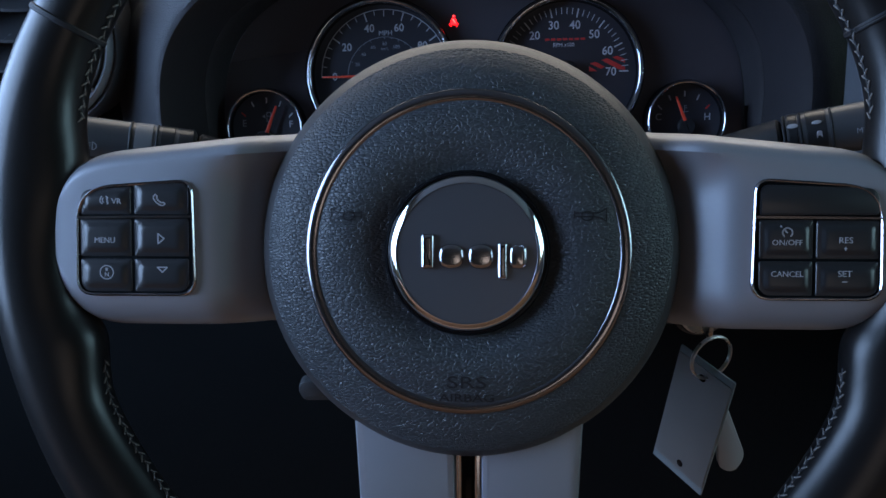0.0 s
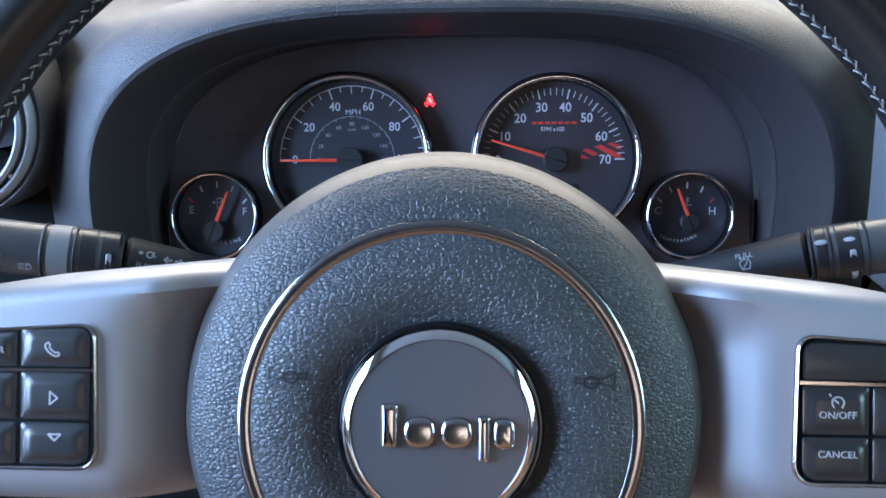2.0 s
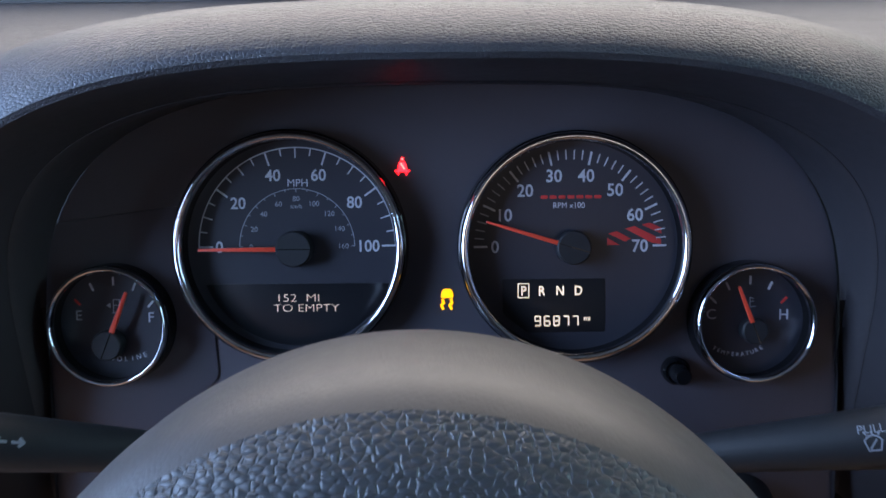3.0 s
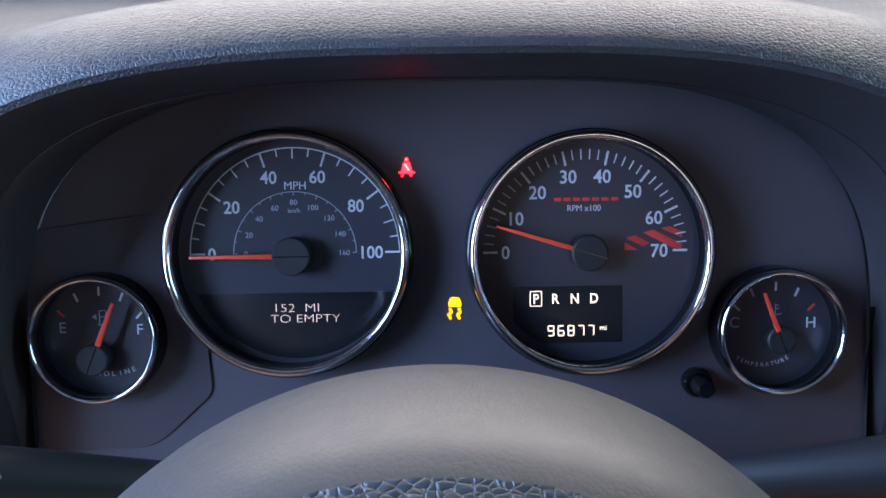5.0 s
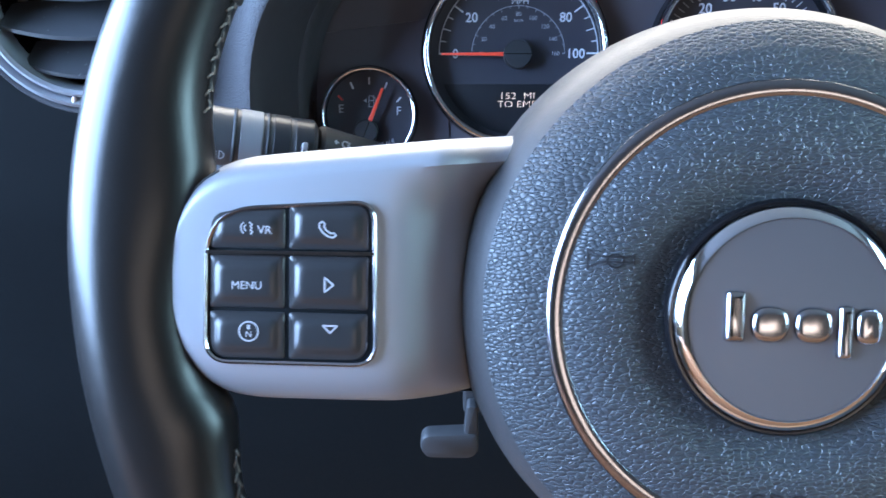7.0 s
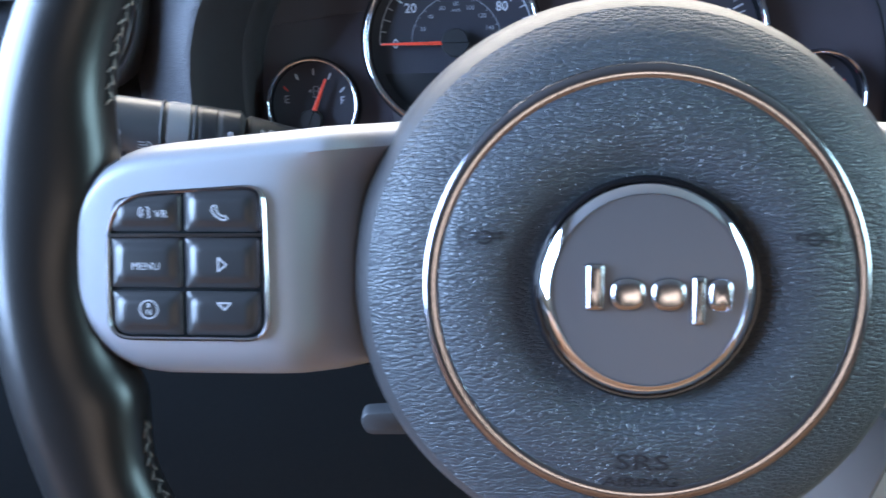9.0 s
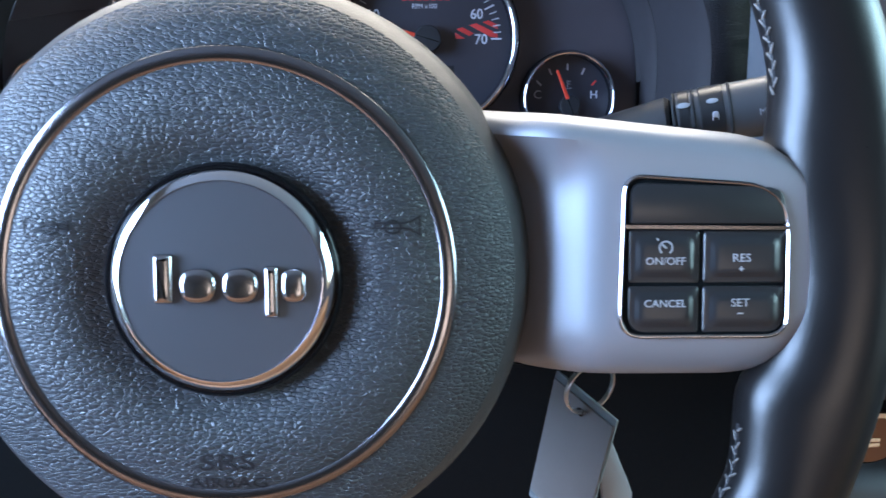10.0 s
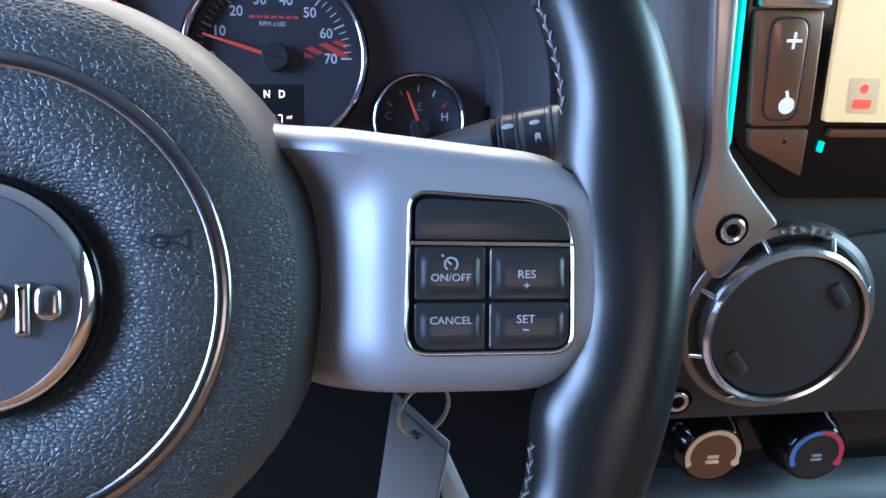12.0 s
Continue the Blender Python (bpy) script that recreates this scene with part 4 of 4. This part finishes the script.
# side spokes
def spoke_rings(s):
    out = []
    xs = [.058, .066, .074, .079, .0828, .0831, .0834, .0838, .0844, .0852, .0862, .0874, .0885, .0894, .0903, .0914, .0926, .094, .0955, .097, .0985, .1, .1015, .103, .1045, .107, .112, .122, .132, .140, .145, .150, .154, .158, .161, .1635, .165, .1660, .1665]
    for x in xs:
        ut = .0475 - .0075 * (x - .0705) / .0715
        ub = -.0315
        mid = .0045
        f = 1.0
        if x > .138:
            t = (x - .138) / (.1667 - .138)
            f = max(0.02, (1 - t ** 3.1)) ** (1 / 3.1)
        ut, ub = mid + (ut - mid) * f, mid + (ub - mid) * f
        ease = lambda c: (c - x + math.sqrt((c - x) ** 2 + .0042 ** 2)) / 2
        k = min(1, max(0, (.094 - x) / .024))
        nf = -.0172 - .0110 * k * k * (3 - 2 * k)
        dip = .34 * ease(.1055) + .50 * ease(.1000) - .34 * ease(.0940) if x < .118 else 0
        if x > .155:
            nf -= .0006 * ((x - .155) / .0117) ** 2
        rt, rb = .0068 * f, .0165 * f
        ring_pts = [(s * x, ut + .0026, -.062), (s * x, ut + .0008, nf - rt * 1.25)]
        for i in range(1, 9):
            a = math.pi / 2 * i / 8
            ring_pts.append((s * x, ut - rt * (1 - math.cos(a)) , nf - rt * 1.25 * (1 - math.sin(a))))
        for v in (.04, .08, .12, .16, .2, .25, .3, .35, .4, .45, .5, .65, .8, .93):
            d = min(1, v / 0.3)
            ring_pts.append((s * x, (ut - rt) + (ub + rb - ut + rt) * v, nf - dip * d * (2 - d)))
        for i in range(0, 9):
            a = math.pi / 2 * i / 8
            ring_pts.append((s * x, ub + rb * (1 - math.sin(a)), nf - dip - rb * (1 - math.cos(a))))
        ring_pts.append((s * x, ub, -.046))
        out.append(ring_pts)
    return out


for s in (-1, 1):
    spoke = part("side_spoke", loft(spoke_rings(s), closed=False), SILVER, wheel, "satin silver spoke cover")
    ends = [r for r in spoke_rings(s) if abs(r[0][0]) > .1505]
    line = [(r[4][0], r[4][1], r[4][2] - .0008) for r in ends] + [(r[-4][0], r[-4][1], r[-4][2] - .0008) for r in ends[::-1]]
    part("edge_gap", tube([(x + s * .0002, y, z) for x, y, z in line], .0007), HUB_BLACK, spoke, "dark gap against the leather")
def leaning(bm):
    """Leans the lower bars away from the driver towards their ends."""
    for v in bm.verts:
        v.co.z += 0.22 * min(0.0, v.co.y + 0.066)
    return bm


for s in (-1, 1):
    bar = rounded([(s * .0052, -.062, .004), (s * .0465, -.062, .006), (s * .0445, -.158, .006), (s * .0052, -.158, .004)])
    part("lower_spoke", leaning(slab(bar, -.050, -.0230, .0030)), SILVER, wheel, "satin silver lower spoke bar")
    edge = rounded([(s * .0028, -.070, .0002), (s * .0050, -.070, .0002), (s * .0050, -.150, .0002), (s * .0028, -.150, .0002)])
    part("slot_edge", leaning(slab(edge, -.050, -.0250, .0004)), SATIN_CHROME, wheel, "bright slot edge")
part("slot", leaning(slab(rounded([(-.0030, -.070, .0005), (.0030, -.070, .0005), (.0030, -.152, .0005), (-.0030, -.152, .0005)]), -.052, -.0345, .0004)), GLOSS_BLACK, wheel, "dark slot between the bars")
part("back_web", slab(rounded([(-.150, -.026, .01), (.150, -.026, .01), (.150, .036, .01), (-.150, .036, .01)]), -.060, -.044, .003), DARK, wheel, "dark plastic rear of the spokes")
part("back_web", slab(rounded([(-.045, -.060, .01), (.045, -.060, .01), (.045, -.160, .01), (-.045, -.160, .01)]), -.060, -.048, .003), DARK, wheel, "dark plastic rear of the spokes")

# switch pods
NF = -.0172


def pod_outline(s, d=0.0):
    c = [(s * .1095, .0284, .0060), (s * .1565, .0252, .0140), (s * .1570, -.0176, .0070), (s * .1085, -.0176, .0070)]
    if s < 0:
        c = c[::-1]
    o = rounded(c, 8)
    return inset(o, d) if d else o


def cell(s, x0, x1, y0, y1, radii, d=0.0, least=0.0):
    """Corner radii: inner top, outer top, outer bottom, inner bottom; d: drawn in by that much."""
    rr = [max(r - d, least) for r in radii]
    c = [(s * (x0 + d), y1 - d, rr[0])]
    drop = .0014 if radii[1] > .004 else 0
    c += [(s * (x1 - d), y1 - drop - d, rr[1])]
    c += [(s * (x1 - d), y0 + d, rr[2]), (s * (x0 + d), y0 + d, rr[3])]
    return rounded(c[::-1] if s < 0 else c, 6)


def key_cap(spec, z, host, label):
    levels = ((0, -.0020, .0008), (0, -.0003, .0008), (.0003, 0, .0009), (.0014, .0001, .0022), (.0019, .0003, .0024), (.0026, .0008, .0026), (.0034, .0011, .0026), (.0044, .0012, .0022))
    rings = [[(x, y, z + h) for x, y in cell(*spec, d, least)] for d, h, least in levels]
    return part("button", loft(rings, cap=True), BUTTON, host, label)


def pod(s, label):
    p = part("switch_pod", slab(pod_outline(s, .0004), NF - .006, NF + .0002, .0003), KNEE, wheel, label)
    part("pod_frame", frame_ring(pod_outline(s, -.0004), .0011, NF - .003, NF + .0014, .0005), FRAME_CHROME, p, "thin dark chrome frame")
    part("cross_bar", strokes([[(s * .1100, .0138), (s * .1562, .0134)]], .0010, NF, .0014), FRAME_CHROME, p, "thin dark chrome bar")
    return p


left_pod = pod(-1, "black switch pod with six buttons")
for x0, x1, y0, y1, radii, lab in ((.1345, .1553, .0146, .0258, (.001, .0120, .001, .001), "black voice button"), (.1112, .1332, .0146, .0272, (.004, .001, .001, .001), "black telephone button"),
                                   (.1345, .1556, -.0021, .0128, (.001, .001, .001, .001), "black menu button"), (.1112, .1332, -.0021, .0130, (.001, .001, .001, .001), "black right arrow button"),
                                   (.1345, .1556, -.0163, -.0031, (.001, .001, .005, .001), "black compass button"), (.1112, .1332, -.0163, -.0031, (.001, .001, .001, .005), "black down arrow button")):
    key_cap((-1, x0, x1, y0, y1, radii), NF + .0006, left_pod, lab)
ZL = NF + .0019
part("legend", letters("VR", .0022, -.1398, .0199, ZL, width=1.05), LEGEND, left_pod)
part("legend", strokes([arc(-.1446, .0203, .0009, 115, 245, 6), arc(-.1446, .0203, .0018, 125, 235, 8), [(-.1440, .0219), (-.1432, .0212), (-.1438, .0207), (-.1433, .0203), (-.1437, .0197), (-.1431, .0192), (-.1436, .0186)]], .0004, ZL), LEGEND, left_pod)
part("legend", strokes([[(-.1246, .0219), (-.1246, .0208), (-.1236, .0194), (-.1222, .0184), (-.1208, .0181), (-.1200, .0187), (-.1206, .0194), (-.1214, .0192), (-.1228, .0202), (-.1233, .0211), (-.1231, .0219), (-.1238, .0225), (-.1246, .0219)]], .00045, ZL), LEGEND, left_pod)
part("legend", letters("MENU", .0022, -.1448, .0044, ZL, width=1.0), LEGEND, left_pod)
part("legend", strokes([[(-.1230, .0070), (-.1230, .0030), (-.1206, .0050), (-.1230, .0070)]], .0005, ZL), LEGEND, left_pod)
part("legend", strokes([[(-.1234, -.0064), (-.1194, -.0064), (-.1214, -.0084), (-.1234, -.0064)]], .0005, ZL), LEGEND, left_pod)
part("legend", joined(strokes([arc(-.1442, -.0085, .0027, 0, 360, 24)], .00045, ZL), strokes([[(-.1442, -.0069), (-.1442, -.0077)]], .0009, ZL), letters("N", .0017, -.1442, -.0093, ZL)), LEGEND, left_pod)

right_pod = pod(1, "black switch pod with a blank panel and four buttons")
part("blank_panel", slab(cell(1, .1112, .1553, .0146, .0262, (.004, .0125, .001, .001)), NF - .003, NF + .0012, .0006), BUTTON, right_pod, "plain black blanking panel")
for x0, x1, y0, y1, radii, lab in ((.1112, .1312, -.0021, .0128, (.001, .001, .001, .001), "black cruise button"), (.1325, .1556, -.0021, .0126, (.001, .001, .001, .001), "black resume button"),
                                   (.1112, .1312, -.0163, -.0031, (.001, .001, .001, .005), "black cancel button"), (.1325, .1556, -.0163, -.0031, (.001, .001, .005, .001), "black set button")):
    key_cap((1, x0, x1, y0, y1, radii), NF + .0006, right_pod, lab)
part("legend", letters("ON/OFF", .0021, .1212, .0042, ZL, width=1.05), LEGEND, right_pod)
part("legend", strokes([arc(.1212, .0079, .0018, -50, 230, 20), [(.1212, .0079), (.1203, .0087)], [(.1190, .0101), (.1186, .0105)]], .0005, ZL), LEGEND, right_pod)
part("legend", letters("RES", .0023, .1428, .0051, ZL, width=1.05), LEGEND, right_pod)
part("legend", letters("+", .0022, .1428, .0019, ZL), LEGEND, right_pod)
part("legend", letters("CANCEL", .0021, .1213, -.0078, ZL, width=1.05), LEGEND, right_pod)
part("legend", letters("SET", .0023, .1427, -.0076, ZL, width=1.05), LEGEND, right_pod)
part("legend", strokes([[(.1419, -.0107), (.1435, -.0107)]], .0004, ZL), LEGEND, right_pod)

# ---------------------------------------------------------------- driver's side air vent
def vent_ring(g, r, label):
    part("outer_ring", lathe([(r * 1.04, -.030), (r * 1.02, -.006), (r, -.001), (r * .965, .0006), (r * .93, -.001), (r * .915, -.005)], 96), SILVER, g, label)
    part("inner_ring", lathe([(r * .905, -.006), (r * .895, .0008), (r * .865, .0020), (r * .835, .0006), (r * .825, -.006), (r * .82, -.030)], 96), SILVER, g, "bright inner ring")
    part("throat", lathe([(r * .84, -.004), (r * .80, -.030), (1e-5, -.034)], 64), GLOSS_BLACK, g, "dark vent throat")
    for k in range(6):
        a = radians(60 * k + 20)
        ca, sa = math.cos(a), math.sin(a)
        part("ring_clip", rod((r * .90 * ca, r * .90 * sa, -.001), (r * .97 * ca, r * .97 * sa, -.001), .0012, .0012, 10), TRIM, g)


vent = thing("air_vent", facing(-.2640, .4620, 1.1049, 6) @ Matrix.Rotation(radians(6), 4, 'Y') @ Matrix.Scale(1.096, 4), "round air vent with silver ring and open dark vanes", "air vent")
part("surround", lathe([(.0460, -.0060), (.0470, -.0042), (.0480, -.0032), (.0488, -.0031), (.0494, -.0042), (.0498, -.0080), (.0500, -.0150), (.0502, -.0520)], 128), VENT_BODY, vent, "smooth dark rounded surround")
vent_ring(vent, .0460, "satin silver outer ring")
for k, yy in enumerate((-.024, -.008, .008, .024)):
    half = math.sqrt(.037 ** 2 - yy ** 2)
    pts = [(-half + 2 * half * i / 20, yy) for i in range(21)]
    lo = [(x, yy + .0050 + .003 * (1 - (x / half) ** 2), -.022) for x, _ in pts]
    hi = [(x, yy - .0030 - .005 * (1 - (x / half) ** 2), -.002 - .004 * (x / half) ** 2) for x, _ in pts]
    hi2 = [(x, y - .0016, z) for x, y, z in hi]
    lo2 = [(x, y - .0016, z) for x, y, z in lo]
    part("vane", loft([[a, b, c, d] for a, b, c, d in zip(lo, hi, hi2, lo2)], cap=True), VANE, vent, "curved grey vane")

# ---------------------------------------------------------------- centre stack
SM = facing(0, .385, 0, 0)
stack = thing("centre_stack", SM, "centre stack with silver trim frame and gloss black panel", "centre console")
body = rounded([(.232, 1.140, .004), (.43, 1.140, .004), (.43, .922, .004), (.236, .922, .004)])
part("housing", slab(body, -.090, -.006, .002), DARK, stack, "dark plastic stack housing")
strip = [(.2275, 1.145), (.2390, 1.145), (.2462, 1.0700), (.2500, 1.0545), (.2640, 1.0380), (.2790, 1.0225), (.2740, 1.0195), (.2660, 1.0090), (.2600, .9990), (.2540, .9960), (.2470, 1.0040), (.2392, 1.0215), (.2420, 1.0450), (.2412, 1.0545)]
part("trim_strip", slab(rounded([(x, y, .003) for x, y in strip], 3), -.012, .0015, .0016), TRIM, stack, "satin silver trim strip")
part("trim_flank", slab(rounded([(.2020, 1.160, .004), (.2300, 1.160, .004), (.2420, 1.0530, .004), (.2392, 1.0150, .004), (.2150, 1.0180, .004), (.2120, 1.0600, .004)]), -.080, -.0040, .003), FLANK, stack, "satin slate-grey flank")


def bolt(x, y, z, host):
    b = part("bolt", lathe([(.0056, z), (.0056, z + .0012), (.0048, z + .0019), (.0034, z + .0015), (.0030, z - .0030), (1e-5, z - .0030)], 36, (x, y, 0)), SATIN_CHROME, host, "bright round socket bolt")
    # Flat near-black ring and disc paint the shadow round and inside the bolt.
    part("shadow_ring", lathe([(.0074, z + .0003), (.0056, z + .0003)], 36, (x, y, 0)), KNEE, b)
    part("socket", lathe([(.0031, z + .0006), (1e-5, z + .0006)], 6, (x, y, 0)), KNEE, b)


bolt(.2570, 1.0205, .0015, stack)
part("black_panel", slab(rounded([(.2455, 1.145, .003), (.43, 1.145, .003), (.43, 1.0330, .003), (.2790, 1.0330, .004), (.2540, 1.0560, .004), (.2480, 1.0700, .004)]), -.010, -.0020, .001), GLOSS_BLACK, stack, "gloss black radio surround")
part("lower_panel", slab(rounded([(.2420, 1.0040, .006), (.43, 1.0300, .006), (.43, .9205, .004), (.2400, .9205, .008)]), -.010, -.0030, .001), DARK, stack, "black lower panel")
part("light_strip", slab([(.2408, 1.145), (.2430, 1.145), (.2499, 1.0590), (.2490, 1.0560), (.2472, 1.0690)], -.002, .0004, .0002), LIT_CYAN, stack, "glowing cyan edge strip")

radio = thing("car_radio", SM, "touch screen radio with glowing yellow map and side keys", "radio")
part("chrome_cap", slab(rounded([(.2490, 1.145, .001), (.2780, 1.145, .001), (.2785, 1.1122, .002), (.2496, 1.1118, .002)]), -.002, .0040, .0012), SATIN_CHROME, radio, "bright metal cap")
keys = part("key_column", slab(rounded([(.2494, 1.1112, .002), (.2775, 1.1118, .002), (.2822, 1.0660, .003), (.2556, 1.0655, .003)]), -.002, .0020, .0010), WARM_BROWN, radio, "dark metal key column")
part("rocker", slab(rounded([(.2560, 1.1085, .006), (.2720, 1.1085, .006), (.2745, 1.0685, .006), (.2602, 1.0685, .006)]), .0012, .0026, .0010), WARM_BROWN, keys, "brown rocker key, warm reflection in its colour")
part("rocker_gap", frame_ring(rounded([(.2555, 1.1090, .006), (.2725, 1.1090, .006), (.2750, 1.0680, .006), (.2597, 1.0680, .006)]), .0007, .0010, .0023, .0001), HUB_BLACK, keys)
part("key_symbol", strokes([[(.2640, 1.1000), (.2698, 1.1000)], [(.2669, 1.0971), (.2669, 1.1029)]], .0012, .0026), LIT_ICON, keys, "white plus symbol")
part("key_symbol", joined(lathe([(.0034, .0027), (1e-5, .0027)], 24, (.2692, 1.0745, 0)), strokes([[(.2690, 1.0780), (.2682, 1.0802)]], .0012, .0026)), LIT_ICON, keys, "plain white rounded shape")
part("lower_key", slab(rounded([(.2562, 1.0645, .002), (.2822, 1.0648, .002), (.2832, 1.0440, .002), (.2580, 1.0560, .002)]), -.002, .0016, .0010), WARM_BROWN, radio, "dark metal lower key")
part("reset_hole", lathe([(1e-5, .00172), (.0008, .00172)], 16, (.2722, 1.0593, 0)), GLOSS_BLACK, radio)
part("screen", slab(rounded([(.2820, 1.145, .001), (.40, 1.145, .001), (.40, 1.0674, .001), (.2886, 1.0676, .001)]), -.002, .0012, .0003), LIT_SCREEN, radio, "glowing yellow screen")
part("screen_box", slab(rounded([(.2947, 1.0859, .002), (.3087, 1.0857, .002), (.3104, 1.0709, .002), (.2963, 1.0713, .002)]), .0012, .0015, .0001), SCREEN_GREY, radio, "grey rounded screen box")
part("screen_mark", joined(lathe([(1e-5, .0017), (.0019, .0017)], 24, (.3022, 1.0815, 0)), slab(rounded(plate(.2985, .3068, 1.0734, 1.0772, .0010)), .0015, .0017, .00005)), SCREEN_RED, radio, "plain red screen shapes")
part("screen_bar", slab(rounded(plate(.2920, .40, 1.0612, 1.0642, .001)), -.002, .0012, .0003), WARM_BROWN, radio, "thin dark bar below the screen")
part("status_lamp", slab(rounded([(.2898, 1.0590, .0003), (.2910, 1.0590, .0003), (.2906, 1.0545, .0003), (.2894, 1.0545, .0003)], 2), -.002, .0010, .0002), LIT_CYAN, radio, "small cyan lamp")

# closed round vent of the stack
VC = (.2905, .9735)
vent2 = thing("air_vent", SM @ Matrix.Translation((VC[0], VC[1], -.003)), "closed round air vent with dark disc and silver ring", "air vent")
part("outer_ring", lathe([(.0490, -.014), (.0486, -.003), (.0470, .0010), (.0440, .0022), (.0425, .0005), (.0420, -.008)], 96), RING_DARK, vent2, "satin silver outer ring")
part("gap", lathe([(.0430, -.006), (.0370, -.006)], 64), GLOSS_BLACK, vent2)
part("inner_ring", lathe([(.0402, -.006), (.0396, .0090), (.0380, .0108), (.0364, .0100), (.0358, .0060)], 96), SATIN_CHROME, vent2, "bright inner ring")
part("disc", lathe([(.0360, .0060), (.0350, .0082), (.0300, .0090), (1e-5, .0094)], 96), DARK, vent2, "closed matt black disc")
for a in (38, 218):
    ca, sa = math.cos(radians(a)), math.sin(radians(a))
    bm = slab(rounded([(-.0070, -.0030, .0020), (.0070, -.0030, .0020), (.0070, .0030, .0020), (-.0070, .0030, .0020)]), .0080, .0106, .0012)
    bmesh.ops.transform(bm, matrix=Matrix.Translation((.0270 * ca, .0270 * sa, 0)) @ Matrix.Rotation(radians(a + 90), 4, 'Z'), verts=bm.verts[:])
    part("thumb_tab", bm, DARK, vent2, "raised black thumb tab")
for k in range(8):
    a = radians(45 * k + 22)
    part("ring_clip", rod((.0392 * math.cos(a), .0392 * math.sin(a), .006), (.0440 * math.cos(a), .0440 * math.sin(a), .001), .0013, .0013, 10), SATIN_CHROME, vent2)
for k, a in enumerate((101, 95, 89, 83, 77, 71)):
    for rr in ((.0446, .0468) if k % 2 else (.0457,)):
        part("raised_mark", lathe([(.0012, .0008), (.0011, .0024), (.0007, .0030), (1e-5, .0032)], 12, (rr * math.cos(radians(a)), rr * math.sin(radians(a)), 0)), TRIM, vent2, "plain raised mark")
bolt(.2487, .9310, -.0030, stack)

# climate controls
HM = facing(0, .4265, 0, 0)
climate = thing("climate_panel", HM, "gloss black climate panel with lit rotary knobs", "climate control")
part("panel", slab(rounded([(.2480, .9100, .004), (.44, .9100, .004), (.44, .8650, .004), (.2500, .8650, .010)]), -.030, -.0020, .002), GLOSS_BLACK, climate, "gloss black panel")
trim_sections = [(.8500, -.012), (.8490, .000), (.8460, .007), (.8410, .012), (.8350, .015), (.8260, .016), (.8100, .014), (.7800, .008), (.7600, -.020)]
trim_xs = [.2380, .2390, .2420, .2470, .2540, .2640, .30, .34, .38, .44]
part("lower_trim", loft([[(x, z - .020 * max(0, 1 - (x - .238) / .026) ** 2 * (1 if z > .80 else 0), n - .022 * max(0, 1 - (x - .238) / .022) ** 2) for z, n in trim_sections] for x in trim_xs], closed=False), LOWER, climate, "dark satin slate lower trim")


def knob(x, y, label, left, right, face):
    k = part("knob", lathe([(.0215, -.002), (.0210, .004), (.0195, .0080), (.0180, .0150), (.0165, .0165), (1e-5, .0165)], 64, (x, y, 0)), GLOSS_BLACK, climate, label)
    part("face", lathe([(.0160, .0163), (.0156, .0168), (1e-5, .0168)], 48, (x, y, 0)), face, k, "satin knob face")
    part("lit_arc", arc_band(x, y, .0142, 90, 200, .0026, .0168), left, k, "glowing arc")
    part("lit_arc", arc_band(x, y, .0142, -20, 90, .0026, .0168), right, k, "glowing arc")
    part("arc_end", lathe([(1e-5, .0170), (.0024, .0170)], 16, (x + .0142 * math.cos(radians(-22)), y + .0142 * math.sin(radians(-22)), 0)), right, k)
    part("arc_end", lathe([(1e-5, .0170), (.0018, .0170)], 16, (x + .0142 * math.cos(radians(202)), y + .0142 * math.sin(radians(202)), 0)), left, k)
    return k


k1 = knob(.2866, .8805, "round black fan knob with amber lit arc", LIT_KNOB, LIT_KNOB, WARM_BROWN)
part("knob_symbol", joined(slab(rounded(plate(.2834, .2900, .8782, .8804, .0010)), .0168, .0170, .00005), slab(rounded(plate(.2828, .2904, .8748, .8772, .0010)), .0168, .0170, .00005)), LIT_KNOB, k1, "plain amber bars")
k2 = knob(.3470, .8770, "round black heat knob with blue and red lit arc", LIT_BLUE, LIT_CRIMSON, BUTTON)
part("knob_symbol", joined(slab(rounded(plate(.3440, .3498, .8760, .8776, .0006)), .0168, .0170, .00005), slab(rounded(plate(.3438, .3502, .8732, .8748, .0006)), .0168, .0170, .00005)), INK_DIM, k2, "plain grey bars")
